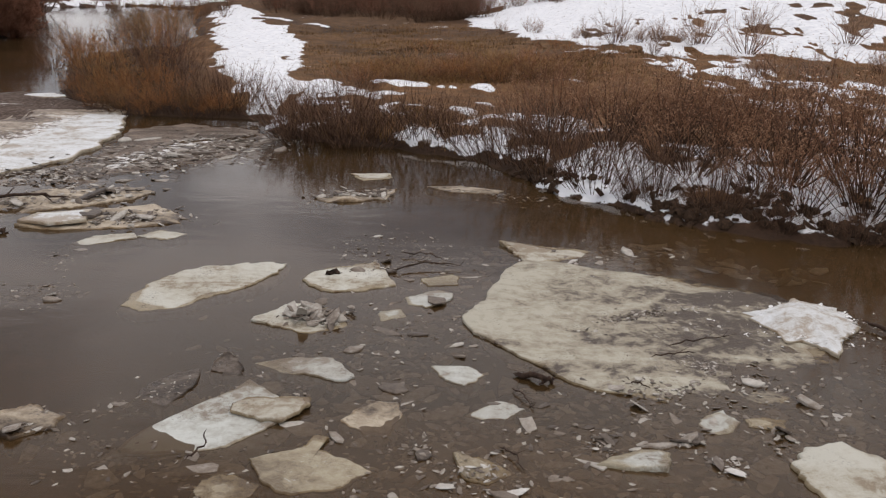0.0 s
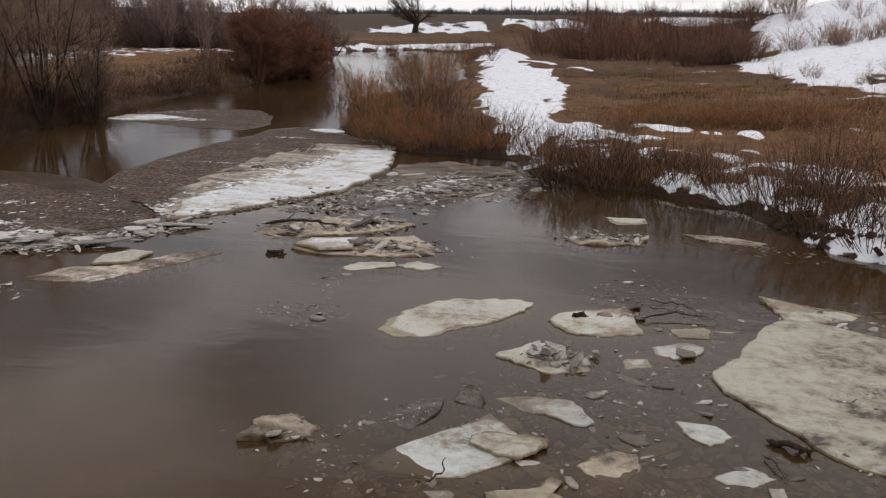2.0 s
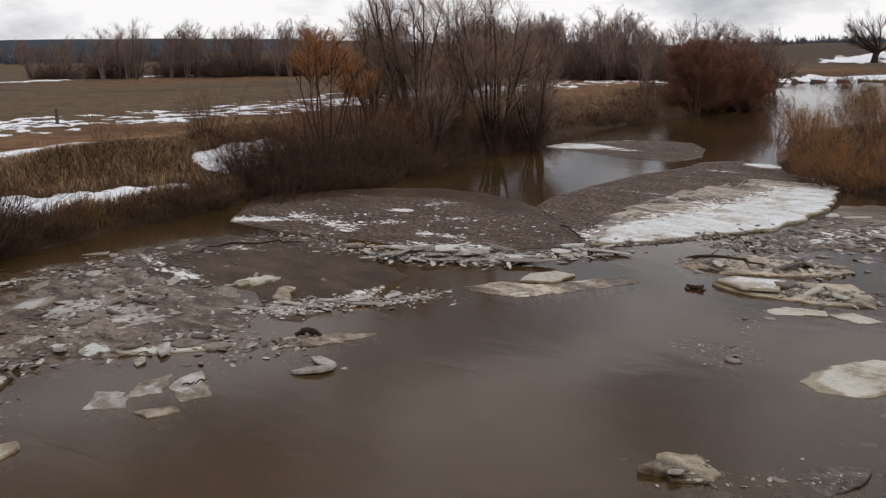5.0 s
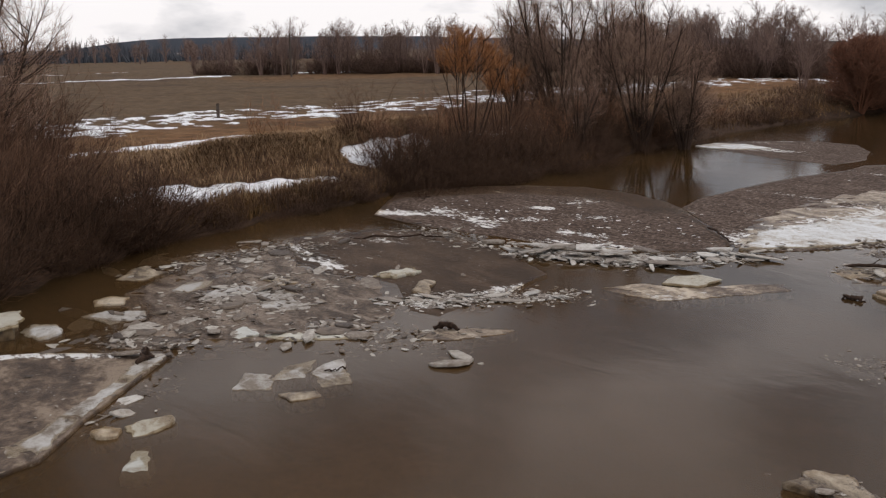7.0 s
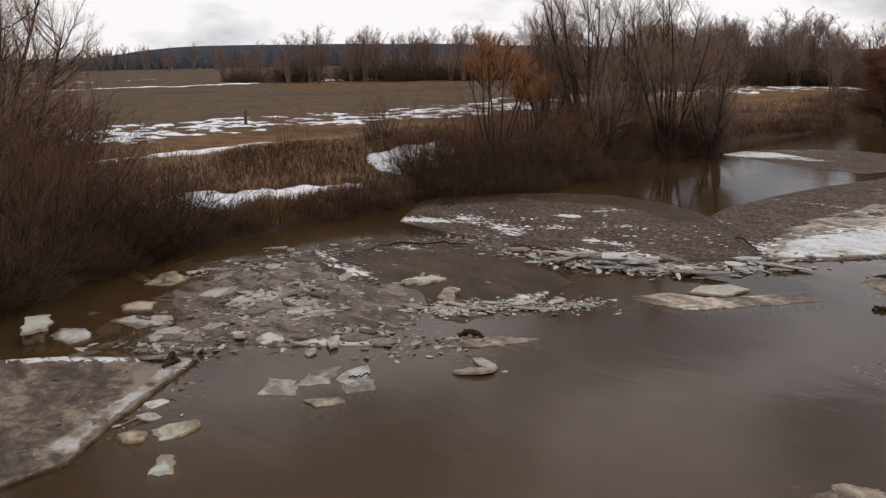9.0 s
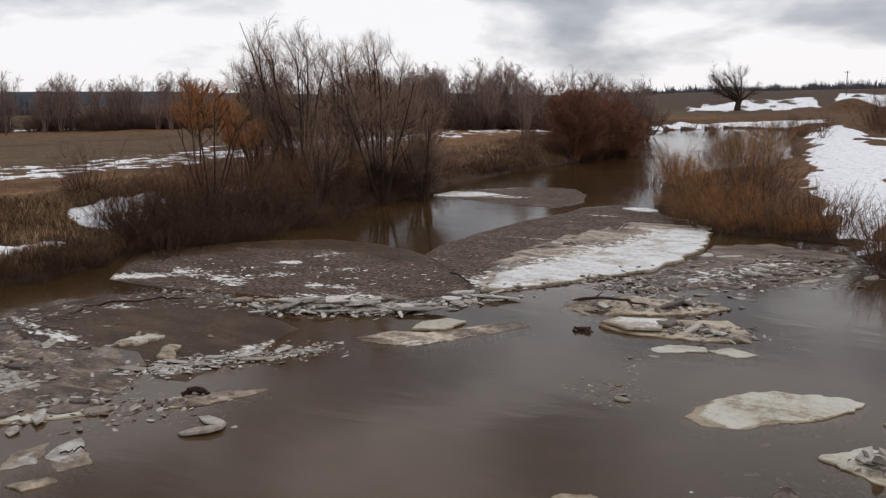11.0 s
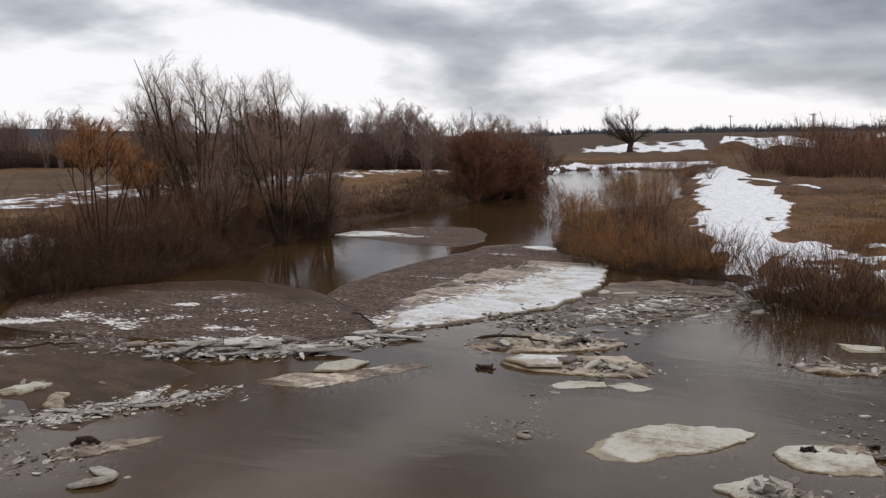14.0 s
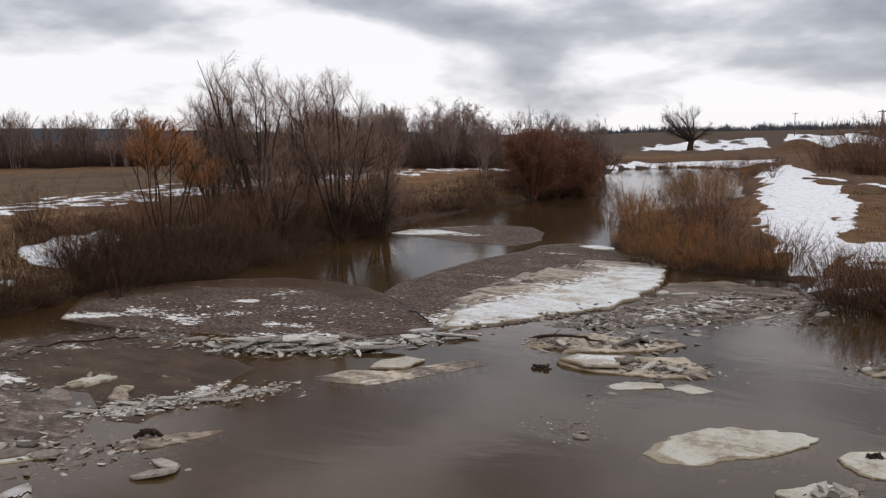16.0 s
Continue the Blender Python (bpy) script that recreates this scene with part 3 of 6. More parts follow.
def build_water():
    xs, ys = np.linspace(-75, 45, 61), np.linspace(-62, 140, 102)
    gx, gy = np.meshgrid(xs, ys)
    n = len(xs)
    i = (np.arange(len(ys) - 1)[:, None] * n + np.arange(n - 1)[None, :]).ravel()
    quads = np.stack([i, i + 1, i + n + 1, i + n], 1)
    me = make_mesh("water", np.stack([gx.ravel(), gy.ravel(), gx.ravel() * 0], 1), [quads], WATER, True)
    tagged(new("water", me), "muddy brown flooded river water, nearly still", "river", "", "structure")


build_water()


# ---- river ice ----
PLATES = []


def inside_poly(poly, x, y):
    hit = False
    for (ax, ay), (bx, by) in zip(poly, poly[1:] + poly[:1]):
        if (ay > y) != (by > y) and x < (bx - ax) * (y - ay) / (by - ay) + ax:
            hit = not hit
    return hit


def ice_top(x, y):
    """Height and name of the highest ice above water at a place."""
    found = [(up + (y - my) * ty - (x - mx) * tx, name) for poly, up, mx, my, tx, ty, name in PLATES if inside_poly(poly, x, y)]
    found = [f for f in found if f[0] > 0.004]
    return max(found) if found else (0.0, "")


def plate(name, outline, up, material, label, category="ice floe", group="", kind="", deep=0.12, ragged=0.06, relief=0.03, tilt=(0, 0), base=0.0, seed=1, awash=0.0, soak=1.0, soak_way=None, dust=(), dome=0.0, thicket_dim=()):
    """A broken ice plate: ragged outline, worn rim, uneven top; its waterline lies at base."""
    pts = np.array(outline, dtype=float)
    if np.sum(pts[:, 0] * np.roll(pts[:, 1], -1) - np.roll(pts[:, 0], -1) * pts[:, 1]) < 0:
        pts = pts[::-1]
    ring, nxt = [], np.roll(pts, -1, axis=0)
    lengths = np.linalg.norm(nxt - pts, axis=1)
    step = max(0.045, lengths.sum() / 170)
    for a, b, l in zip(pts, nxt, lengths):
        for s in np.arange(max(1, int(round(l / step)))) / max(1, int(round(l / step))):
            ring.append(a + (b - a) * s)
    ring = np.array(ring)
    mid = ring.mean(axis=0)
    out = ring - mid
    size = np.linalg.norm(out, axis=1).mean()
    wob = fbm(ring[:, 0] * 2.1 + seed * 7.3, ring[:, 1] * 2.1, 4, seed) * 2 * ragged * max(0.35, min(size, 2.2))
    wob += fbm(ring[:, 0] * 7 + seed, ring[:, 1] * 7, 3, seed + 5) * ragged * 1.3
    out = out + out / (np.linalg.norm(out, axis=1, keepdims=True) + 1e-6) * wob[:, None]
    rim = min(0.03, 0.08 * size)
    levels = [(1 - 0.25 * deep / size, -deep, 0), (1.0, up * 0.15, 0.2), (1 - 0.3 * rim / size, up * 0.75, 0.4), (1 - rim / size, up, 0.7)]
    levels += [(s, up, 1.0) for s in (0.9, 0.78, 0.64, 0.5, 0.36, 0.22, 0.1)]
    if soak_way is None:
        soak_way = (math.cos(seed * 2.4), math.sin(seed * 2.4))
    rows, wet_dims = [], []
    for s, h, n in levels:
        p = out * s
        reach = 0.03 + soak * 0.5 * np.clip(0.12 + 1.6 * fbm((p[:, 0] + mid[0]) * 0.9 + 31, (p[:, 1] + mid[1]) * 0.9, 3, seed + 2), 0, 1)
        wet_dims.append(np.clip(1.25 - (1 - s) * size / reach, 0, 1) + soak * 0.28 * (p @ np.array(soak_way)) / size)
        lump = fbm((p[:, 0] + mid[0]) * 1.3, (p[:, 1] + mid[1]) * 1.3, 4, seed + 9) * 2 * relief * n
        rows.append(np.column_stack([p, h + lump + dome * max(0.0, 1 - s) ** 0.7]))
    verts = np.concatenate(rows + [[[0, 0, up + dome]]])
    m, k = len(ring), len(levels)
    j = np.arange(m)
    quads = np.concatenate([np.stack([i * m + j, i * m + (j + 1) % m, (i + 1) * m + (j + 1) % m, (i + 1) * m + j], 1) for i in range(k - 1)])
    tris = np.stack([(k - 1) * m + j, (k - 1) * m + (j + 1) % m, np.full(m, k * m)], 1)
    wet_dims = np.append(np.concatenate(wet_dims), 0)
    # darkens the top along these lines: thicket's dark reflection painted into the ice colour
    for dim_line in thicket_dim:
        wet_dims = np.maximum(wet_dims, 1.5 * (1 - smooth(capsule(verts[:, 0] + mid[0], verts[:, 1] + mid[1], *dim_line[:4]), 0, dim_line[4])))
    me = make_mesh(name, verts, [quads, tris], material, False)
    me.attributes.new("wet", "FLOAT", "POINT").data.foreach_set("value", wet_dims.astype(np.float32))
    if dust:
        px, py = verts[:, 0] + mid[0], verts[:, 1] + mid[1]
        veil = np.max([1 - smooth(capsule(px, py, *d[:4]), d[4] * 0.2, d[4] * 1.8) for d in dust], axis=0)
        me.attributes.new("dust", "FLOAT", "POINT").data.foreach_set("value", veil.astype(np.float32))
    ob = new(name, me)
    ob.location = (mid[0], mid[1], base)
    ob.rotation_euler = (radians(tilt[0]), radians(tilt[1]), 0)
    if awash:
        reach = awash * np.clip(0.55 + 3.0 * fbm(ring[:, 0] * 0.9 + 3 * seed, ring[:, 1] * 0.9, 4, seed + 3), 0.0, 1.8)
        lip = out + out / (np.linalg.norm(out, axis=1, keepdims=True) + 1e-6) * reach[:, None]
        rows = [np.column_stack([lip * 0.97, np.full(m, -0.2)]), np.column_stack([lip, np.full(m, -0.07)]), np.column_stack([out * 0.97, np.full(m, -0.004)])]
        bands = np.concatenate([np.stack([i * m + j, i * m + (j + 1) % m, (i + 1) * m + (j + 1) % m, (i + 1) * m + j], 1) for i in range(2)])
        shelf = part("drowned_shelf", make_mesh("drowned_shelf", np.concatenate(rows), [bands], material), ob, "pale shelf of ice just under muddy water")
        shelf.rotation_euler = (-radians(tilt[0]), -radians(tilt[1]), 0)
    PLATES.append((list(map(tuple, outline)), base + up, mid[0], mid[1], math.tan(radians(tilt[1])), math.tan(radians(tilt[0])), name))
    return tagged(ob, label, category, group, kind)


def river_ice():
    sheet = "ice sheets of the jam"
    # far margin is coloured darker to blend with the bank thicket's reflection
    plate("ice_sheet", [(-25.0, 15.7), (-26.6, 17.2), (-28.3, 18.9), (-28.4, 20.6), (-27.4, 22.3), (-26.2, 23.8), (-24.4, 25.2), (-22.0, 25.3), (-20.0, 24.8), (-18.9, 24.2), (-16.4, 22.3), (-14.4, 20.8), (-14.2, 19.7), (-15.4, 18.4), (-17.5, 17.0), (-19.7, 16.5), (-22.2, 15.8)], 0.012, SLUSH, "dark brown slush-covered ice sheet with white crumbs", "ice sheet", sheet, seed=2, relief=0.012, ragged=0.03, deep=0.03, soak=1.0, soak_way=(-0.5, 0.9), thicket_dim=[(-28.4, 19.4, -26.2, 23.8, 3.0), (-26.2, 23.8, -23.0, 25.3, 3.6), (-23.0, 25.3, -19.0, 24.4, 2.6)], dust=[(-25.3, 16.0, -24.4, 16.8, 0.5), (-24.3, 17.6, -23.4, 17.5, 0.4), (-23.2, 18.6, -22.2, 18.2, 0.35), (-22.0, 17.4, -20.9, 17.3, 0.35), (-21.4, 18.6, -20.8, 19.2, 0.35), (-22.4, 20.6, -21.8, 21.0, 0.3), (-19.9, 20.5, -19.4, 21.1, 0.4), (-18.6, 18.6, -17.6, 18.8, 0.4), (-18.2, 17.0, -16.0, 18.0, 0.5)])
    plate("ice_sheet", [(-18.9, 24.25), (-19.6, 26.0), (-20.1, 29.4), (-20.3, 33.2), (-19.9, 36.5), (-20.2, 38.6), (-19.0, 40.2), (-16.9, 39.0), (-15.2, 37.4), (-13.0, 35.2), (-11.6, 32.2), (-11.0, 27.8), (-11.3, 24.0), (-12.8, 21.3), (-13.6, 20.4), (-14.3, 20.75), (-16.3, 22.35)], 0.014, SLUSH, "cracked brown ice sheet jammed across the river", "ice sheet", sheet, seed=3, relief=0.012, ragged=0.03, deep=0.03, dust=[(-14.4, 21.5, -13.8, 26, 1.2), (-14.2, 26, -13.2, 33, 1.8)])
    plate("ice_sheet", [(-23.4, 11.9), (-22.9, 14.4), (-21.1, 15.9), (-17.7, 15.4), (-15.4, 14.6), (-14.7, 12.7), (-14.3, 10.5), (-15.1, 10.3), (-17.1, 11.3), (-19.1, 10.6), (-21.8, 10.3)], 0.007, SLUSH_PLAIN, "thin smooth brown sheet of refrozen slush", "ice sheet", sheet, seed=4, relief=0.01, dust=[(-15.3, 10.6, -14.8, 13.8, 0.4), (-22.4, 11.2, -19.5, 11.0, 0.4)])
    plate("ice_sheet", [(-17.0, 5.4), (-20.0, 5.6), (-22.4, 8.0), (-22.8, 11.4), (-20.2, 10.3), (-17.2, 10.9), (-15.0, 9.9), (-14.4, 8.4), (-15.6, 6.4)], 0.008, SLUSH_GREY, "grey slush refrozen between broken plates", "ice sheet", sheet, seed=59, relief=0.025, ragged=0.12, soak=3.0, dust=[(-18.6, 7.4, -17.4, 8.4, 0.3)])
    plate("ice_sheet", [(-30.0, 39.6), (-30.2, 42.0), (-29.0, 44.6), (-27.0, 46.2), (-24.6, 46.0), (-22.6, 43.6), (-21.0, 40.2), (-21.2, 37.8), (-24.0, 38.0), (-27.0, 38.8)], 0.01, SLUSH, "far brown ice sheet beside the wooded bank", "ice sheet", sheet, seed=5, relief=0.01, ragged=0.05, deep=0.03, dust=[(-29, 41, -25.5, 40.9, 0.8)])
    plate("ice_crust", [(-30.2, 39.6), (-30.1, 41.4), (-28.6, 42.0), (-26.6, 41.2), (-27.6, 39.9), (-29.0, 39.3)], 0.05, CRUST, "white snow crust on the far ice sheet", "ice crust", base=0.012, deep=0.02, seed=6, ragged=0.2)
    plate("ice_crust", [(-18.3, 39.0), (-17.2, 39.6), (-16.2, 38.6), (-17.0, 38.1)], 0.04, CRUST, "small white snow crust at the far tip of the ice sheet", "ice crust", base=0.012, deep=0.02, seed=66, ragged=0.2)
    plate("ice_crust", [(-14.4, 21.0), (-15.8, 23.8), (-16.6, 29.6), (-16.0, 34.6), (-13.4, 35.4), (-12.0, 32.2), (-12.1, 30.6), (-12.3, 25.5), (-13.4, 22.1)], 0.012, CREAM, "cream silted crust fading into the brown ice sheet", "ice crust", base=0.012, deep=0.02, seed=7, ragged=0.3, soak=2.0, dust=[(-13.6, 21.5, -12.8, 33, 1.6)])
    plate("ice_crust", [(-13.8, 20.4), (-14.75, 22.3), (-14.6, 24.2), (-14.0, 26.4), (-13.5, 29.4), (-13.5, 32.0), (-13.4, 34.0), (-12.5, 34.3), (-11.5, 32.2), (-10.9, 29.6), (-10.75, 27.6), (-11.0, 25.5), (-11.9, 23.6), (-12.7, 21.9)], 0.06, CRUST, "long white snow-covered edge of the ice sheet", "ice crust", base=0.02, deep=0.04, seed=8, ragged=0.2, relief=0.04, soak=0.9, soak_way=(-0.9, 0.2))
    plate("ice_crust", [(-12.2, 33.9), (-12.6, 37.2), (-13.6, 38.6), (-14.6, 38.4), (-14.2, 36.2)], 0.05, CREAM, "rough cream ice crust beside the willow bank", "ice crust", base=0.012, deep=0.02, seed=9, ragged=0.2)
    plate("ice_sheet", [(-11.6, 22.2), (-10.7, 24.5), (-10.4, 27.3), (-10.9, 31.0), (-9.3, 32.3), (-6.4, 31.2), (-5.6, 28.9), (-6.5, 26.6), (-7.9, 24.4), (-9.8, 22.8)], 0.007, SLUSH_GREY, "grey slush packed between the jam and the willow bank", "ice sheet", sheet, seed=67, relief=0.02, ragged=0.16, soak=2.5, deep=0.03, dust=[(-9.5, 25, -8.0, 29, 0.6)])
    g = "loose floes on the river"

    def floe(outline, up, material, label, **more):
        more.setdefault("awash", 0.0 if more.get("base") else 0.14)
        more["awash"] *= 0.5
        more.setdefault("ragged", 0.1)
        more.setdefault("soak", 1.5)
        more.setdefault("relief", 0.014)
        if not more.get("base") and "tilt" not in more:
            # one side of each loose plate lies deeper and slips under water
            spread = np.array(outline).std(axis=0).mean() * 2
            dip = math.degrees(0.36 * up / spread)
            more["tilt"] = (-dip * math.sin(more["seed"] * 2.4), dip * math.cos(more["seed"] * 2.4))
        more.setdefault("deep", 0.06)
        more.setdefault("dome", up * 0.08)
        return plate("ice_floe", outline, up * 0.26, material, label, "ice floe", g, **more)

    floe([(-5.35, 14.0), (-5.4, 14.5), (-5.2, 15.1), (-4.85, 15.7), (-3.95, 16.2), (-3.35, 16.35), (-2.95, 16.3), (-3.0, 15.8), (-3.55, 14.95), (-3.85, 14.55), (-4.45, 13.95), (-5.0, 13.75)], 0.1, ICE, "long pale beige ice floe lying flat in open water", seed=11, awash=0.24, ragged=0.12, tilt=(0.9, 0.3), soak_way=(0.2, -0.8))
    floe([(-2.5, 15.4), (-2.4, 15.8), (-2.0, 16.1), (-1.2, 16.5), (-1.0, 16.0), (-0.8, 15.2), (-1.3, 14.9), (-1.9, 14.8), (-2.2, 15.0)], 0.13, ICE, "pale ice floe with a brown clod on top", seed=12, tilt=(0.8, 0.6))
    floe([(-3.1, 13.4), (-2.7, 13.9), (-2.6, 14.1), (-2.1, 14.2), (-1.5, 13.7), (-1.5, 13.2), (-1.9, 13.0), (-2.1, 12.9)], 0.08, ICE, "pointed ice floe under a heap of broken ice", seed=13, awash=0.24)
    floe([(0.4, 13.7), (0.8, 14.4), (1.3, 16.1), (1.7, 16.6), (2.4, 16.5), (3.5, 16.1), (4.5, 15.8), (5.4, 15.4), (6.2, 15.0), (6.7, 14.0), (6.2, 12.6), (5.6, 11.4), (5.0, 10.7), (3.9, 10.6), (3.2, 10.7), (2.1, 11.1), (1.5, 11.8), (1.0, 12.5), (0.6, 13.0)], 0.12, ICE_LARGEST, "largest beige ice floe streaked with dark silt", seed=14, awash=0.3, relief=0.05, ragged=0.05, tilt=(0.6, 0.7), soak=2.2, soak_way=(0.75, -0.5))
    plate("snow_lump", [(5.2, 14.0), (5.7, 14.2), (6.3, 14.7), (7.0, 14.4), (7.0, 13.6), (6.5, 12.9), (6.1, 12.3), (5.9, 12.7), (5.6, 12.9), (5.4, 13.5)], 0.02, CRUST, "lump of white snow on the silted ice floe", "snow", base=0.03, deep=0.04, seed=15, relief=0.14, ragged=0.2, soak=0.2, dome=0.16)
    floe([(1.3, 17.9), (2.2, 17.7), (3.3, 17.5), (3.4, 17.2), (2.6, 16.9), (1.8, 16.6)], 0.1, ICE, "triangular beige ice floe beside the largest floe", seed=16, tilt=(3, 2))
    floe([(-2.7, 11.8), (-2.1, 11.95), (-1.5, 11.9), (-1.1, 11.3), (-1.4, 11.2), (-1.7, 11.4), (-2.4, 11.5)], 0.12, ICE_PALE, "narrow ice shard with a frosty rim", seed=17, tilt=(4, -3))
    floe([(-3.85, 9.2), (-3.75, 9.6), (-3.65, 9.8), (-3.2, 10.4), (-2.75, 10.9), (-2.6, 11.2), (-2.3, 10.9), (-2.1, 10.7), (-2.0, 10.0), (-2.5, 9.4), (-2.8, 9.3), (-3.3, 9.2)], 0.05, ICE_PALE, "smooth bluish ice floe half under muddy water", seed=18, awash=0.3, relief=0.01, ragged=0.03, tilt=(1.0, -1.2), soak_way=(-0.8, -0.5))
    floe([(-2.7, 10.4), (-2.5, 10.6), (-1.65, 10.6), (-1.65, 10.4), (-1.95, 10.0), (-2.25, 10.0), (-2.65, 10.2)], 0.12, ICE, "thick beige ice slab lying on a bluish floe", base=0.05, deep=0.02, seed=19)
    floe([(-4.05, 10.5), (-3.95, 11.05), (-3.65, 11.35), (-3.35, 11.5), (-3.3, 10.95), (-3.55, 10.45)], 0.1, ICE_DARK, "dark silt-coated slab of ice", seed=20, relief=0.02, ragged=0.08)
    floe([(-3.2, 11.5), (-3.1, 12.0), (-2.9, 11.8), (-2.75, 11.4), (-2.95, 11.25)], 0.3, ICE_DARK, "dark upturned lump of dirty ice", seed=83, relief=0.14, ragged=0.2)
    floe([(-5.6, 9.45), (-5.6, 10.0), (-5.25, 10.35), (-4.75, 10.15), (-4.7, 9.8), (-5.1, 9.5)], 0.24, ICE_SILT, "lumpy grey-brown ice hummock in open water", seed=21, relief=0.1, ragged=0.16)
    floe([(-2.2, 9.1), (-1.6, 9.4), (-1.5, 9.7), (-1.3, 9.65), (-1.4, 9.4), (-0.8, 9.0), (-0.7, 8.9), (-1.1, 8.5), (-1.3, 8.5), (-1.7, 8.4), (-2.0, 8.7)], 0.08, ICE_AMBER, "yellowish ice floe with a notched edge", seed=22, awash=0.22, tilt=(1.2, 1.8), soak_way=(0.8, -0.5))
    floe([(-1.2, 10.1), (-0.9, 10.6), (-0.5, 10.6), (-0.4, 10.3), (-0.6, 9.7), (-0.9, 9.8)], 0.1, ICE_SILT, "grey gritty ice floe", seed=23, relief=0.06)
    floe([(-0.1, 11.8), (0.5, 11.8), (0.7, 11.5), (0.4, 11.1), (0.1, 11.3)], 0.05, ICE_PALE, "small pale plate of wet ice", seed=24)
    floe([(0.4, 10.3), (0.8, 10.7), (1.2, 10.5), (0.9, 10.2), (0.6, 10.2)], 0.02, ICE_PALE, "small plate of ice awash in brown water", seed=25)
    floe([(0.2, 9.3), (0.6, 9.2), (0.95, 8.9), (0.6, 8.7), (0.3, 8.8)], 0.13, ICE_AMBER, "rounded yellowish ice floe", seed=26, awash=0.22, relief=0.08)
    floe([(1.9, 9.1), (2.1, 9.3), (2.5, 9.5), (2.85, 9.4), (2.7, 9.0), (2.4, 9.0)], 0.16, ICE_PALE, "lumpy ice floe with a bluish end", seed=27, relief=0.09)
    floe([(4.2, 9.2), (4.5, 9.5), (5.0, 9.65), (5.4, 9.2), (5.3, 8.6), (4.4, 8.3), (4.2, 8.7)], 0.2, ICE, "thick clean ice block near the bridge", seed=28, awash=0.22, relief=0.05, tilt=(1, -1))
    floe([(-2.7, 8.5), (-2.5, 8.75), (-2.3, 8.8), (-1.95, 8.6), (-2.1, 8.25), (-2.4, 8.2)], 0.05, ICE_AMBER, "small yellowish ice floe", seed=29)
    floe([(-0.6, 14.6), (0.0, 15.0), (0.3, 14.8), (0.2, 14.4), (-0.2, 14.1), (-0.5, 14.3)], 0.09, ICE_PALE, "small white ice floe", seed=30)
    floe([(-1.0, 13.9), (-0.6, 14.0), (-0.5, 13.7), (-0.9, 13.5)], 0.04, ICE_PALE, "tiny white ice plate", seed=31)
    floe([(-0.3, 15.6), (0.2, 16.0), (0.4, 15.8), (0.4, 15.3), (-0.2, 15.2)], 0.04, ICE_AMBER, "yellowish ice plate awash", seed=32)
    floe([(3.4, 10.3), (3.8, 10.5), (3.9, 10.2), (3.7, 9.9), (3.4, 9.9)], 0.05, ICE_PALE, "bluish rounded ice cake", seed=33)
    floe([(4.0, 10.3), (4.3, 10.4), (4.6, 10.3), (4.4, 10.0), (4.0, 10.1)], 0.03, ICE_AMBER, "yellowish ice plate beside the largest floe", seed=34)
    floe([(-3.1, 21.6), (-2.4, 22.5), (-1.8, 22.0), (-1.1, 22.8), (-1.3, 21.5), (-2.8, 21.1)], 0.1, ICE_SILT, "cluster plate of broken grey ice", seed=35, relief=0.1, ragged=0.15)
    floe([(-2.5, 24.4), (-1.4, 24.5), (-1.3, 24.0), (-2.1, 23.6)], 0.07, ICE, "thin pale ice floe below the bushes", seed=36)
    floe([(-0.3, 23.0), (0.6, 23.2), (1.7, 22.7), (1.5, 22.3), (0.3, 22.4)], 0.06, ICE_SILT, "long thin ice floe by the snowy bank", seed=37)
    floe([(-11.2, 20.2), (-10.8, 21.1), (-9.6, 22.4), (-8.0, 22.4), (-7.3, 21.8), (-7.5, 21.2), (-8.6, 20.3), (-10.1, 19.4)], 0.08, ICE_SILT, "raft of broken grey ice with a driftwood branch", seed=38, awash=0.22, relief=0.09, ragged=0.12)
    floe([(-9.4, 18.6), (-9.2, 19.4), (-8.1, 19.9), (-6.9, 20.6), (-6.1, 19.8), (-5.8, 19.1), (-6.8, 18.6), (-8.2, 18.4)], 0.1, ICE_SILT, "silty ice raft with a snowy corner", seed=39, awash=0.22, relief=0.08, ragged=0.1)
    plate("ice_crust", [(-9.3, 18.7), (-9.1, 19.3), (-8.0, 19.7), (-7.8, 18.8), (-8.5, 18.5)], 0.05, CRUST, "white snow on a corner of the ice raft", "snow", base=0.09, deep=0.02, seed=40)
    floe([(-7.6, 17.5), (-7.3, 18.0), (-6.5, 18.2), (-6.4, 17.9), (-7.3, 17.3)], 0.08, ICE, "small slab floating beside the ice raft", seed=41)
    floe([(-6.4, 18.0), (-6.1, 18.5), (-5.4, 18.3), (-5.7, 17.8)], 0.05, ICE, "thin slab floating beside the ice raft", seed=42)
    floe([(-13.6, 14.7), (-13.3, 15.7), (-12.4, 15.9), (-11.7, 17.4), (-11.1, 18.1), (-10.7, 17.7), (-11.2, 16.5), (-11.7, 15.4), (-12.1, 14.8), (-12.8, 14.7)], 0.03, CREAM, "long thin beige plate of ice at the edge of the jam", seed=43, ragged=0.16)
    floe([(-12.9, 15.9), (-13.1, 16.6), (-12.7, 17.2), (-12.2, 17.2), (-12.1, 16.3)], 0.16, ICE, "thick beige slab resting on a thin plate", base=0.03, deep=0.02, seed=44)
    floe([(-18.9, 7.0), (-19.3, 7.7), (-19.3, 8.4), (-18.4, 8.8), (-17.2, 9.2), (-16.2, 9.3), (-16.6, 8.3), (-17.5, 7.5)], 0.05, RIM, "broad grey ice plate awash among rubble", seed=45, soak=1.6, tilt=(0.2, 0.5), soak_way=(0.9, 0.3))
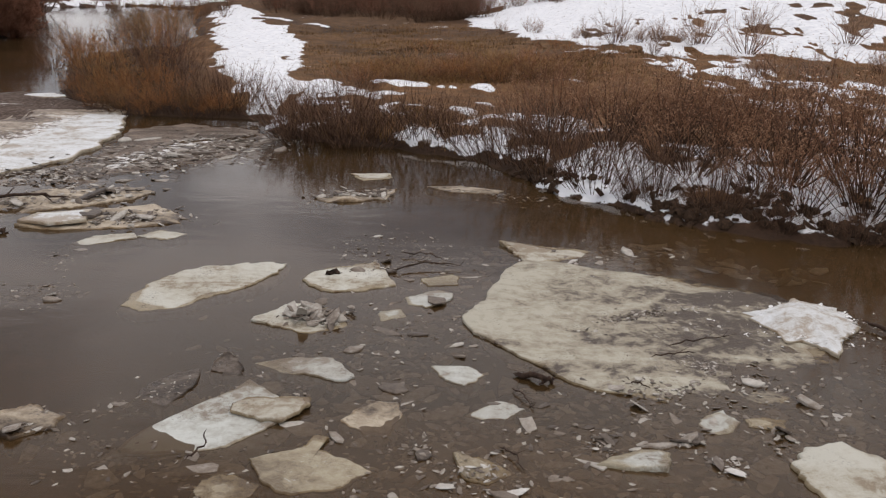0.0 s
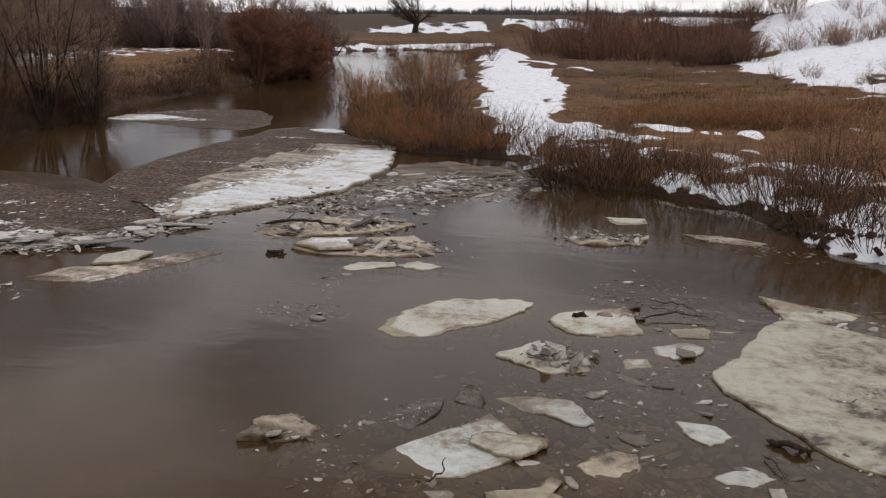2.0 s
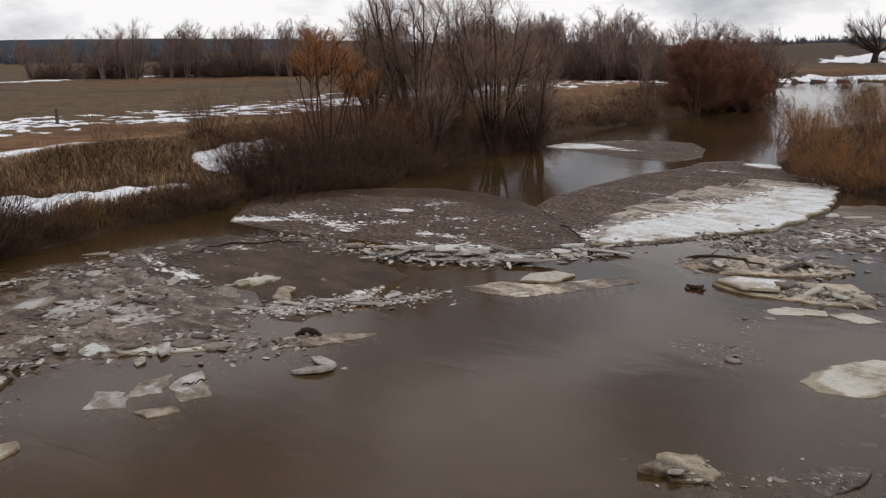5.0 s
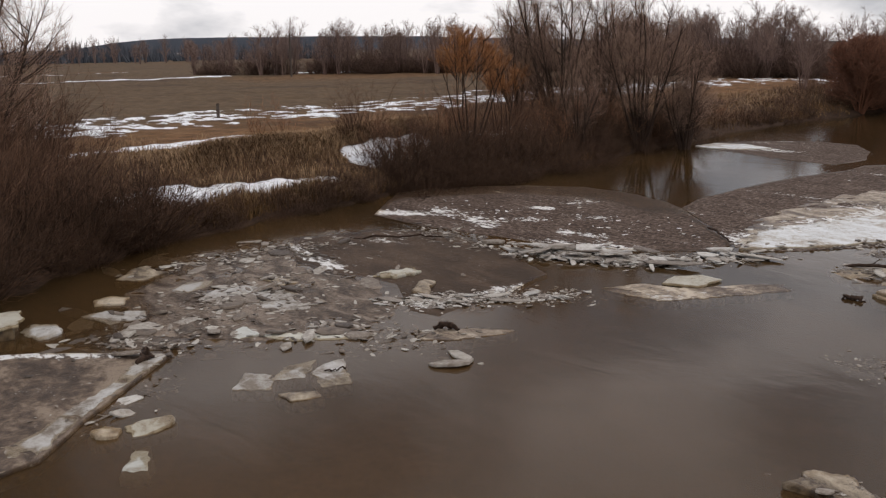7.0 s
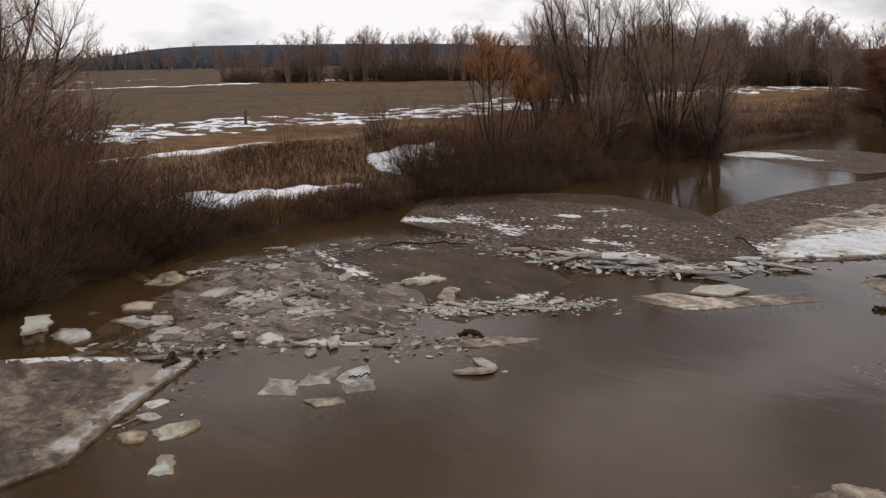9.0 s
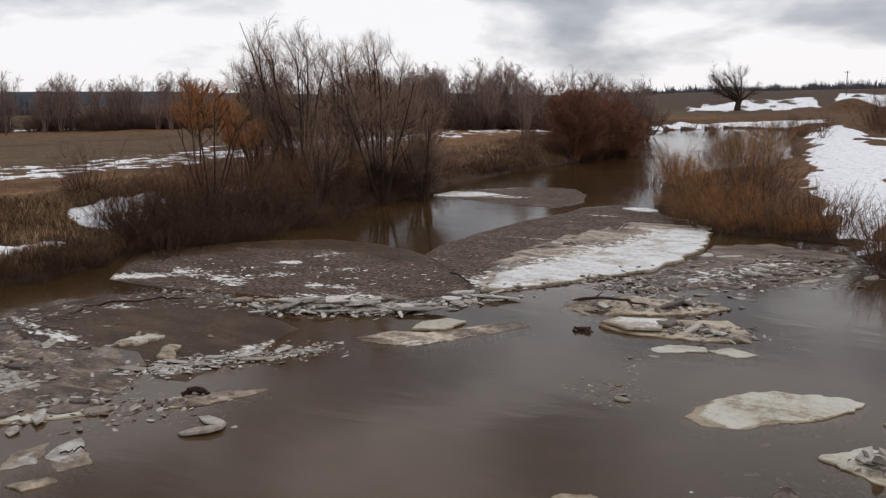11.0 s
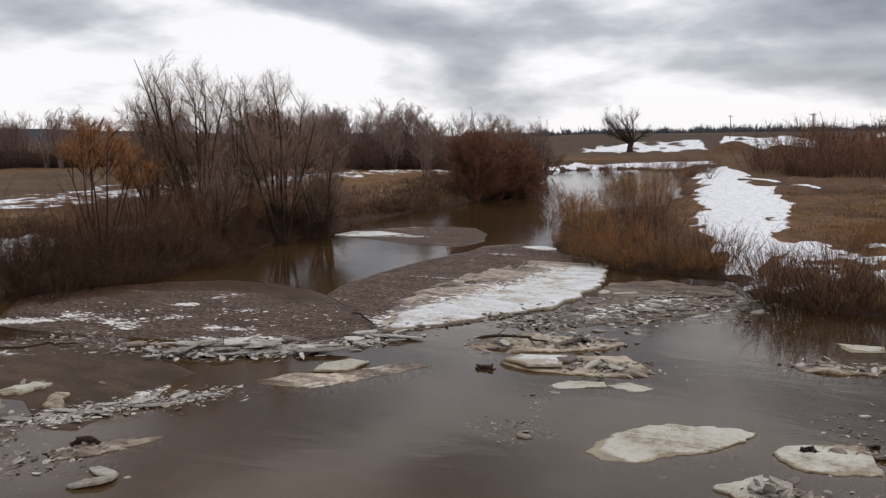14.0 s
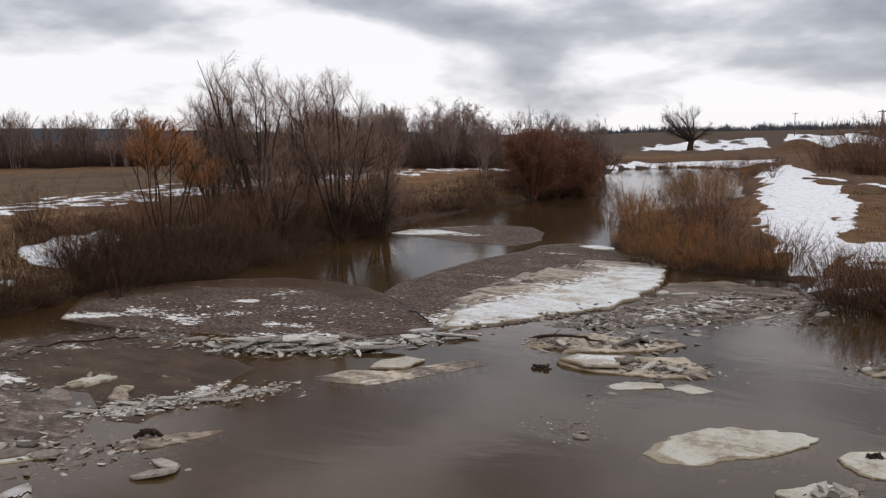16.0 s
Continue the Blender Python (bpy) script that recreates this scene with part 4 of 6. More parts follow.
    awash = ((-21.9, 6.1, -22.7, 6.8, -22.7, 7.2, -22.0, 7.2, -21.7, 7.4, -21.4, 6.6), (-19.9, 6.8, -20.4, 7.4, -20.2, 8.0, -19.8, 7.7, -19.6, 7.1), (-19.8, 5.0, -20.4, 5.2, -20.5, 5.6, -20.1, 5.9, -19.5, 5.6),
             (-19.2, 4.6, -19.2, 5.1, -18.6, 5.8, -18.2, 5.6, -18.2, 4.9), (-19.7, 8.9, -19.6, 9.4, -19.3, 9.8, -18.7, 9.5, -18.6, 9.0), (-18.9, 3.3, -19.4, 3.6, -18.9, 4.0, -18.2, 4.0, -18.0, 3.5))
    for n, flat in enumerate(awash):
        floe(list(zip(flat[::2], flat[1::2])), 0.12, RIM if n % 2 else ICE_SILT, "grey-brown ice plate tilted up out of the slush", seed=70 + n, relief=0.04, ragged=0.12)
    floe([(-16.7, 4.4), (-17.0, 4.9), (-16.3, 5.3), (-15.8, 5.5), (-16.0, 5.1)], 0.05, ICE_BROWN, "rounded drowned ice plate behind the huge slab", seed=77)
    floe([(-18.6, 2.75), (-19.5, 3.05), (-19.4, 3.4), (-18.5, 3.1)], 0.75, ICE_SILT, "yellowish upright ice block at the bank", seed=78, tilt=(0, 0), relief=0.06)
    floe([(-18.4, 2.7), (-19.6, 3.0), (-19.5, 3.5), (-18.4, 3.2)], 0.12, ICE, "pale slab capping the upright ice block", base=0.27, deep=0.02, seed=79, ragged=0.14)
    floe([(-18.2, 11.1), (-18.6, 12.0), (-18.2, 12.6), (-17.4, 12.2), (-17.4, 11.5)], 0.16, ICE, "small pale heap of ice on the brown sheet", seed=80, relief=0.12, ragged=0.2)
    floe([(-16.2, 11.1), (-16.8, 11.9), (-16.5, 12.0), (-15.7, 11.3)], 0.16, ICE_SILT, "small broken heap of ice on the brown sheet", seed=81, relief=0.12, ragged=0.2)
    floe([(-11.4, 3.0), (-12.0, 3.4), (-12.0, 3.6), (-11.2, 3.3)], 0.02, ICE_PALE, "narrow ice plate just under the water", seed=82)
    floe([(-15.5, 7.0), (-15.2, 7.6), (-14.4, 8.5), (-14.15, 8.4), (-14.8, 7.3)], 0.1, ICE, "narrow white ridge of ice standing on edge", seed=47)
    floe([(-13.8, 9.5), (-13.3, 10.4), (-12.6, 11.1), (-12.5, 10.8), (-12.9, 9.7), (-13.3, 9.3)], 0.05, CREAM, "long beige ice plate at the edge of open water", seed=48)
    floe([(-15.9, 6.5), (-16.3, 7.0), (-15.5, 7.0), (-15.6, 6.6)], 0.14, ICE_PALE, "white upturned ice fragment", seed=49)
    floe([(-13.2, 5.4), (-13.8, 5.9), (-13.4, 6.2), (-12.8, 5.9)], 0.035, RIM, "broken wet ice plate", seed=50, ragged=0.12)
    floe([(-13.2, 6.1), (-13.7, 6.7), (-13.6, 7.2), (-12.9, 6.6)], 0.035, RIM, "four-cornered wet ice plate", seed=51, ragged=0.12)
    floe([(-13.1, 6.8), (-13.3, 7.2), (-13.3, 7.6), (-12.2, 7.1), (-12.3, 6.6)], 0.05, RIM, "cracked wet ice plate with a dark branch", seed=52, ragged=0.1)
    floe([(-12.5, 5.9), (-12.3, 6.5), (-12.0, 6.4), (-12.1, 5.9)], 0.05, ICE_SILT, "narrow silty ice fragment", seed=53)
    floe([(-15.45, 5.2), (-14.5, 4.2), (-13.4, 3.1), (-12.35, 2.2), (-12.15, 1.4), (-12.1, 0.4), (-14.6, -0.4), (-18.9, 0.1), (-17.7, 2.2), (-17.1, 3.3), (-16.5, 4.0), (-16.0, 4.6)], 0.26, ICE_BROWN, "huge silt-brown ice slab with a straight white edge", seed=54, awash=0.22, ragged=0.02, relief=0.03, tilt=(0, 0), dome=0.0, soak=0.4, dust=[(-15.9, 4.7, -17.5, 2.4, 0.22)])
    for n, edge in enumerate(([(-15.8, 4.85), (-15.45, 5.12), (-14.5, 4.12), (-14.7, 3.95)], [(-14.7, 3.95), (-14.5, 4.12), (-13.45, 3.05), (-13.75, 2.85)], [(-13.75, 2.85), (-13.45, 3.05), (-12.45, 2.15), (-13.0, 1.95)], [(-13.1, 1.95), (-12.45, 2.15), (-12.22, 1.4), (-13.1, 1.2)], [(-13.2, 1.2), (-12.22, 1.4), (-12.2, 0.5), (-13.4, 0.5)])):
        plate("ice_crust", edge, 0.008, RIM, "white washed rim of the huge ice slab", "ice crust", "slab rim", base=0.066, deep=0.03, ragged=0.18, relief=0.012, seed=60 + n)
    floe([(-12.9, 3.0), (-13.1, 3.3), (-12.8, 3.45), (-12.5, 3.3), (-12.6, 3.0)], 0.14, ICE_SILT, "rounded grey ice block beside the huge slab", seed=56, relief=0.06)
    floe([(-12.8, 3.5), (-12.85, 3.8), (-12.7, 4.2), (-12.4, 4.1), (-12.3, 3.8), (-12.4, 3.5)], 0.15, ICE, "pale ice block on stacked slabs", seed=57, tilt=(4, 5))


river_ice()


# ---- broken ice: separate chunks, and crumbs past counting ----
def chunk_shape(rng):
    n = int(rng.integers(6, 11))
    ang = np.sort(np.arange(n) / n * 2 * np.pi + rng.uniform(-0.42, 0.42, n) * 2 * np.pi / n)
    rad = rng.uniform(0.68, 1.18, n)
    rim = np.column_stack([np.cos(ang) * rad, np.sin(ang) * rad * rng.uniform(0.5, 0.85)])
    thick = rng.uniform(0.06, 0.17)
    rows = [np.column_stack([rim * s, np.full(n, h)]) for s, h in ((0.97, -thick), (1.0, thick * 0.7), (0.94, thick))]
    rows[2][:, 2] += rng.normal(0, thick * 0.12, n)
    verts = np.concatenate(rows)
    j = np.arange(n)
    quads = np.concatenate([np.stack([i * n + j, i * n + (j + 1) % n, (i + 1) * n + (j + 1) % n, (i + 1) * n + j], 1) for i in range(2)])
    return verts, quads, (2 * n + j)[None, :]


SHAPES = [chunk_shape(np.random.default_rng(100 + i)) for i in range(14)]


def turned(rng, tilt):
    return Euler((rng.normal(0, tilt), rng.normal(0, tilt), rng.uniform(0, 6.283))).to_matrix()


ZONES = [
    # start, end, half width, chunks, crumbs, sizes, tilt, heap height, material
    ((-1.6, 8.6), (3.6, 10.0), 1.4, 34, 520, (0.05, 0.24), 0.15, 0.0, "near"),
    ((3.6, 10.0), (7.0, 11.0), 1.6, 22, 260, (0.05, 0.22), 0.15, 0.0, "near"),
    ((-2.6, 10.5), (1.2, 14.8), 1.3, 30, 420, (0.05, 0.18), 0.15, 0.0, "near"),
    ((-2.2, 13.6), (-1.7, 13.5), 0.36, 70, 120, (0.07, 0.17), 0.3, 0.12, "far"),
    ((2.2, 17.0), (5.0, 17.4), 0.5, 10, 60, (0.08, 0.3), 0.2, 0.0, "near"),
    ((5.0, 11.2), (2.6, 11.0), 0.6, 10, 160, (0.05, 0.16), 0.2, 0.04, "near"),
    ((-4.4, 9.6), (-2.6, 8.5), 0.7, 10, 120, (0.05, 0.16), 0.15, 0.0, "near"),
    ((-3.0, 21.8), (-1.4, 22.0), 0.5, 12, 60, (0.1, 0.3), 0.25, 0.1, "far"),
    ((0.2, 22.7), (3.0, 21.6), 0.5, 6, 60, (0.1, 0.3), 0.15, 0.0, "far"),
    ((0.0, 16.2), (-1.0, 18.5), 0.8, 4, 110, (0.06, 0.16), 0.15, 0.0, "near"),
    ((-9.6, 24.6), (-6.3, 29.4), 1.9, 60, 420, (0.14, 0.42), 0.14, 0.05, "far"),
    ((-11.0, 24.5), (-9.6, 22.6), 1.0, 12, 160, (0.1, 0.36), 0.2, 0.05, "far"),
    ((-10.8, 20.6), (-7.6, 21.6), 0.8, 18, 130, (0.12, 0.4), 0.2, 0.1, "far"),
    ((-7.8, 19.2), (-6.0, 19.6), 0.6, 14, 120, (0.1, 0.34), 0.25, 0.1, "far"),
    ((-17.2, 15.9), (-14.6, 17.6), 0.8, 84, 420, (0.16, 0.5), 0.22, 0.2, "pile"),
    ((-14.6, 17.6), (-12.9, 20.2), 0.6, 30, 200, (0.12, 0.42), 0.2, 0.1, "pile"),
    ((-22.5, 15.4), (-17.2, 15.9), 0.7, 10, 220, (0.1, 0.34), 0.15, 0.04, "far"),
    ((-15.8, 10.2), (-13.6, 13.8), 0.55, 30, 620, (0.06, 0.3), 0.16, 0.05, "pile"),
    ((-16.4, 5.6), (-19.6, 10.2), 2.0, 34, 330, (0.1, 0.36), 0.16, 0.03, "far"),
    ((-22.0, 7.4), (-22.0, 12.2), 1.3, 14, 220, (0.1, 0.4), 0.15, 0.02, "far"),
    ((-17.6, 4.4), (-15.6, 5.6), 0.5, 14, 90, (0.1, 0.34), 0.2, 0.06, "far"),
    ((-13.0, 2.2), (-14.4, 4.8), 0.5, 8, 110, (0.06, 0.2), 0.2, 0.02, "near"),
    ((-13.0, 9.5), (-15.0, 8.2), 1.0, 14, 160, (0.1, 0.36), 0.14, 0.03, "far"),
    ((-7.0, 14.2), (-6.6, 14.5), 0.4, 3, 30, (0.06, 0.2), 0.1, 0.0, "near"),
    ((-7.6, 14.4), (-7.2, 14.8), 0.4, 2, 24, (0.06, 0.2), 0.1, 0.0, "near"),
    ((-7.0, 15.5), (-7.6, 17.2), 0.6, 2, 26, (0.06, 0.16), 0.1, 0.0, "near"),
    ((-12.6, 33.4), (-14.6, 40.0), 0.8, 6, 140, (0.12, 0.3), 0.15, 0.03, "far"),
    ((-5.3, 9.75), (-4.95, 10.0), 0.28, 3, 60, (0.05, 0.14), 0.2, 0.03, "far"),
    ((-3.7, 10.7), (-3.4, 11.2), 0.2, 0, 26, (0.03, 0.08), 0.3, 0.0, "far"),
    ((-4.6, 10.3), (-3.9, 10.5), 0.25, 3, 24, (0.05, 0.12), 0.2, 0.0, "near"),
    ((5.4, 13.6), (6.8, 13.5), 0.75, 0, 260, (0.03, 0.16), 0.25, 0.03, "white"),
    ((3.0, 13.2), (5.6, 12.0), 0.8, 0, 120, (0.06, 0.2), 0.2, 0.0, "far"),
    ((-15.4, 4.6), (-13.4, 1.8), 0.7, 0, 16, (0.04, 0.16), 0.2, 0.0, "far"),
    ((-26.0, 17.6), (-15.8, 21.2), 1.7, 0, 60, (0.04, 0.3), 0.1, 0.0, "white"),
    ((-25.3, 15.9), (-24.1, 17.2), 0.35, 0, 25, (0.06, 0.3), 0.08, 0.0, "white"),
    ((-24.7, 18.1), (-20.9, 17.5), 0.5, 0, 40, (0.06, 0.3), 0.08, 0.0, "white"),
    ((-21.6, 18.1), (-20.6, 19.2), 0.3, 0, 14, (0.06, 0.3), 0.08, 0.0, "white"),
    ((-19.9, 20.5), (-19.4, 21.1), 0.3, 0, 10, (0.06, 0.3), 0.08, 0.0, "white"),
    ((-17.8, 15.6), (-16.6, 16.3), 0.4, 0, 70, (0.06, 0.4), 0.08, 0.03, "white"),
    ((-16.6, 5.6), (-20.2, 10.6), 2.2, 56, 320, (0.25, 0.8), 0.05, 0.02, "flat"),
    ((-22.4, 8.0), (-22.6, 13.4), 1.2, 20, 120, (0.25, 0.7), 0.05, 0.02, "flat"),
    ((-0.5, 8.8), (5.0, 10.2), 1.4, 46, 120, (0.06, 0.19), 0.05, 0.0, "flat"),
    ((-2.6, 12.6), (1.2, 10.6), 1.6, 30, 120, (0.06, 0.19), 0.05, 0.0, "flat"),
    ((1.0, 10.6), (5.6, 10.2), 0.7, 34, 160, (0.06, 0.19), 0.05, 0.0, "flat"),
    ((0.4, 17.2), (5.4, 17.6), 0.7, 16, 80, (0.1, 0.34), 0.05, 0.0, "flat"),
    ((-14.7, 22.4), (-13.7, 33.0), 0.8, 0, 140, (0.1, 0.5), 0.05, 0.0, "white"),
    ((0.5, 8.6), (6.6, 10.6), 1.2, 5, 110, (0.12, 0.34), 0.05, 0.0, "flat"),
    ((-3.6, 9.0), (0.6, 11.6), 1.2, 3, 60, (0.2, 0.5), 0.05, 0.0, "flat"),
    ((3.0, 17.0), (7.0, 16.4), 0.6, 2, 30, (0.2, 0.5), 0.05, 0.0, "flat"),
    ((-1.2, 11.8), (1.0, 16.4), 1.0, 2, 60, (0.2, 0.5), 0.05, 0.0, "flat"),
    ((-10.6, 23.6), (-7.0, 30.0), 2.0, 90, 420, (0.25, 0.7), 0.05, 0.02, "flat"),
    ((-14.2, 20.2), (-11.3, 24.4), 0.5, 4, 160, (0.1, 0.35), 0.15, 0.04, "far"),
    ((2.67, 13.48), (3.85, 14.04), 0.16, 0, 70, (0.03, 0.1), 0.2, 0.02, "far"),
    ((4.28, 14.19), (5.36, 14.9), 0.22, 0, 120, (0.03, 0.1), 0.25, 0.03, "pile"),
    ((3.27, 12.07), (4.09, 11.91), 0.22, 0, 150, (0.03, 0.11), 0.25, 0.03, "pile"),
    ((3.95, 11.71), (4.93, 11.12), 0.28, 0, 170, (0.03, 0.11), 0.25, 0.03, "far"),
    ((1.98, 9.84), (2.12, 9.51), 0.2, 6, 50, (0.04, 0.14), 0.3, 0.03, "far"),
    ((3.16, 9.79), (3.13, 9.68), 0.14, 8, 30, (0.08, 0.16), 0.3, 0.06, "far"),
    ((3.28, 9.27), (3.54, 9.11), 0.2, 4, 60, (0.04, 0.12), 0.3, 0.03, "pile"),
    ((4.34, 9.97), (4.31, 9.58), 0.22, 4, 50, (0.04, 0.14), 0.3, 0.02, "far"),
    ((0.1, 8.7), (1.19, 8.85), 0.3, 4, 60, (0.04, 0.14), 0.3, 0.02, "pile"),
    ((-0.25, 9.7), (-0.1, 9.05), 0.25, 4, 60, (0.04, 0.12), 0.3, 0.02, "far"),
    ((-1.68, 17.61), (-0.98, 15.84), 0.5, 6, 80, (0.05, 0.16), 0.25, 0.02, "far"),
    ((-7.18, 14.6), (-6.75, 14.77), 0.35, 3, 40, (0.05, 0.14), 0.2, 0.0, "far"),
]


def broken_ice():
    rng = np.random.default_rng(7)
    mats = {"near": (RUBBLE, RUBBLE, RUBBLE_PALE), "far": (RUBBLE, RUBBLE, RUBBLE), "pile": (RUBBLE_PALE, RIM, RUBBLE_PALE), "flat": (RUBBLE, ICE_BROWN, RUBBLE), "white": (SNOW_CRUMB, SNOW_CRUMB, SNOW_CRUMB)}
    shared = {}
    for (ax, ay), (bx, by), wide, chunks, crumbs, (small, large), tilt, heap, kind in ZONES:
        chunks, crumbs = round(chunks * (0.6 if kind == "pile" else 0.45 if math.hypot(ax, ay) < 20 else 0.2)), round(crumbs * 1.75)
        heaps = []
        for n in range(chunks + crumbs):
            s = rng.uniform(0, 1)
            x, y = ax + (bx - ax) * s + rng.normal(0, wide * 0.55), ay + (by - ay) * s + rng.normal(0, wide * 0.55)
            turn = turned(rng, tilt)
            shape = int(rng.integers(len(SHAPES)))
            top, below = ice_top(x, y)
            if kind in ("near", "flat") and top > 0 and heap < 0.03 and rng.uniform() < 0.985:
                continue
            if below == "ice_crust" and kind in ("far", "flat") and rng.uniform() < 0.93:
                continue
            if n < chunks:
                size = small * 0.8 + (large - small) * rng.uniform(0.2, 1) ** 1.5 + 0.03
                mat = mats[kind][int(rng.integers(3))]
                key = (shape, mat.name)
                if key not in shared:
                    v, q, cap = SHAPES[shape]
                    shared[key] = make_mesh("ice_chunk", v, [q, cap], mat)
                ob = new("ice_chunk", shared[key])
                long, thin = rng.uniform(1.0, 1.4), 0.75
                if kind == "pile":
                    long, thin = rng.uniform(1.2, 2.1), 0.42
                    size *= 0.8
                    turn = Euler((rng.normal(0, 0.12), rng.normal(0, 0.1), radians(38) + rng.normal(0, 0.5))).to_matrix()
                if kind == "flat":
                    long, thin = rng.uniform(1.0, 1.6), 0.35
                    turn = turned(rng, 0.02)
                ob.matrix_basis = Matrix.Translation((x, y, top + rng.uniform(0, heap) + (rng.uniform(-0.07, -0.012) if top == 0 and kind == "flat" else rng.uniform(-0.06, 0.02) if top == 0 and kind == "near" else 0.01))) @ turn.to_4x4() @ Matrix.Diagonal((size * long, size, size * thin, 1))
                tagged(ob, {"near": "small grey-beige chunk of broken ice", "far": "broken grey chunk of river ice", "pile": "pale slab stacked in the ice jam ridge", "white": "white crumb of ice", "flat": "thin flat plate of grey ice awash"}[kind], "ice chunk", "broken ice chunks")
            else:
                size = small * 0.3 + (0.3 * large - 0.2 * small) * rng.uniform(0, 1) ** 2.2 + 0.015
                if kind == "flat":
                    size *= 1.7
                v = SHAPES[shape][0] * size * (np.array([1.3, 1, 0.35]) if kind == "flat" else np.array([1.15, 0.9, 0.45]))
                heaps.append((v @ np.array(turn).T + np.array([x, y, top + (rng.uniform(-0.075, -0.012) if top == 0 and kind == "flat" else rng.uniform(-0.07, 0.01) if top == 0 else 0) + rng.uniform(0, heap * 0.5)]), shape))
        verts, quads, caps, off = [], [], {}, 0
        for v, shape in heaps:
            verts.append(v)
            quads.append(SHAPES[shape][1] + off)
            cap = SHAPES[shape][2] + off
            caps.setdefault(cap.shape[1], []).append(cap)
            off += len(v)
        me = make_mesh("ice_crumbs", np.concatenate(verts), [np.concatenate(quads)] + [np.concatenate(c) for c in caps.values()], mats[kind][0])
        tagged(new("ice_crumbs", me), "scattered small crumbs of dirty ice and slush", "ice crumbs", "", "stuff")


broken_ice()


def earth_clods():
    """Dark clods of turf and roots that slid to the waterline of the snowy bank."""
    rng = np.random.default_rng(81)
    runs, verts, quads, caps, off = ((4.5, 19.9, 6.3, 20.0, 0.3, 110), (3.3, 20.9, 2.2, 24.0, 0.4, 50), (5.6, 20.1, 8.8, 18.9, 0.35, 90), (8.8, 18.9, 13.0, 17.6, 0.45, 90), (2.4, 24.6, 5.6, 20.4, 0.3, 40), (6.0, 20.8, 8.4, 20.0, 0.5, 24)), [], [], {}, 0
    for ax, ay, bx, by, wide, n in runs:
        for _ in range(n):
            s, shape = rng.uniform(0, 1), int(rng.integers(len(SHAPES)))
            x, y = ax + (bx - ax) * s + rng.normal(0, wide), ay + (by - ay) * s + rng.normal(0, wide)
            z = ground_z(x, y)
            if z < -0.1:
                continue
            v = SHAPES[shape][0] * rng.uniform(0.05, 0.24) * np.array([1, 1, 2.2])
            verts.append(v @ np.array(turned(rng, 0.6)).T + np.array([x, y, z + 0.02]))
            quads.append(SHAPES[shape][1] + off)
            cap = SHAPES[shape][2] + off
            caps.setdefault(cap.shape[1], []).append(cap)
            off += len(v)
    me = make_mesh("earth_clods", np.concatenate(verts), [np.concatenate(quads)] + [np.concatenate(c) for c in caps.values()], SOIL)
    tagged(new("earth_clods", me), "dark clods of turf and roots on the snowy bank", "earth clods", "", "stuff")


earth_clods()


# ---- driftwood ----
def branch(name, spots, r0, r1, label, twigs=0, seed=0):
    rng = np.random.default_rng(seed)
    ctrl = np.array(spots, dtype=float)
    t = np.linspace(0, len(ctrl) - 1, 12)
    path = np.stack([np.interp(t, np.arange(len(ctrl)), ctrl[:, i]) for i in range(3)], 1)
    path[1:-1] += rng.normal(0, 0.025, (10, 3)) * (r0 / 0.04) ** 0.5
    girth = taper(1, 12, r0, r1)
    girth[0, [0, -1]] *= 0.12
    girth[0, [1, -2]] *= 0.8
    mid = np.array([ctrl[:, 0].mean(), ctrl[:, 1].mean(), 0])
    v, f = tubes(path[None], girth, 6)
    ob = new(name, make_mesh(name, v - mid, [f], WOOD, True))
    ob.location = mid
    if twigs:
        shoots, _ = side_shoots(rng, path[None], twigs, 0.2, 1.0, np.array([np.linalg.norm(ctrl[-1] - ctrl[0]) * 0.35]), 0.6, 4, 0.02)
        shoots[:, :, 2] = np.maximum(shoots[:, :, 2], 0.02)
        for shoot in shoots:
            v, f = tubes(shoot[None], taper(1, 4, r1 * 0.9, r1 * 0.4), 4)
            part("twig", make_mesh("twig", v - mid, [f], WOOD, True), ob)
    return tagged(ob, label, "driftwood", "driftwood")


branch("driftwood_branch", [(-10.9, 20.2, 0.14), (-10.0, 20.7, 0.22), (-8.9, 20.7, 0.14)], 0.05, 0.025, "dark driftwood branch lying across the ice raft", 2, 1)
branch("earth_clod", [(-2.1, 15.6, 0.06), (-1.95, 15.7, 0.08), (-1.8, 15.72, 0.06)], 0.055, 0.045, "brown clod of turf on the pale ice floe", 0, 12)
branch("driftwood_branch", [(-9.65, 17.95, 0.02), (-9.45, 18.1, 0.05), (-9.2, 18.15, 0.02)], 0.045, 0.06, "black waterlogged stump end beside the ice raft", 0, 2)
branch("driftwood_branch", [(-0.9, 15.9, 0.06), (-0.3, 16.3, 0.12), (0.5, 16.2, 0.05)], 0.018, 0.008, "dark twiggy driftwood among small floes", 6, 3)
branch("driftwood_branch", [(-0.8, 17.0, 0.05), (-0.2, 16.9, 0.1), (0.2, 16.6, 0.04)], 0.014, 0.006, "thin twiggy driftwood among small floes", 4, 4)
branch("driftwood_branch", [(7.1, 13.6, 0.1), (7.4, 13.1, 0.06), (7.4, 12.7, 0.05)], 0.03, 0.05, "curved dark root beside the snow lump", 0, 5)
branch("driftwood_branch", [(-22.2, 13.0, 0.06), (-20.9, 14.6, 0.1), (-20.3, 15.2, 0.05)], 0.035, 0.02, "long dark log frozen into the ice", 0, 6)
branch("driftwood_branch", [(1.1, 11.5, 0.04), (1.5, 11.3, 0.1), (1.7, 11.3, 0.06)], 0.05, 0.03, "short dark log end at the edge of the floe", 2, 7)
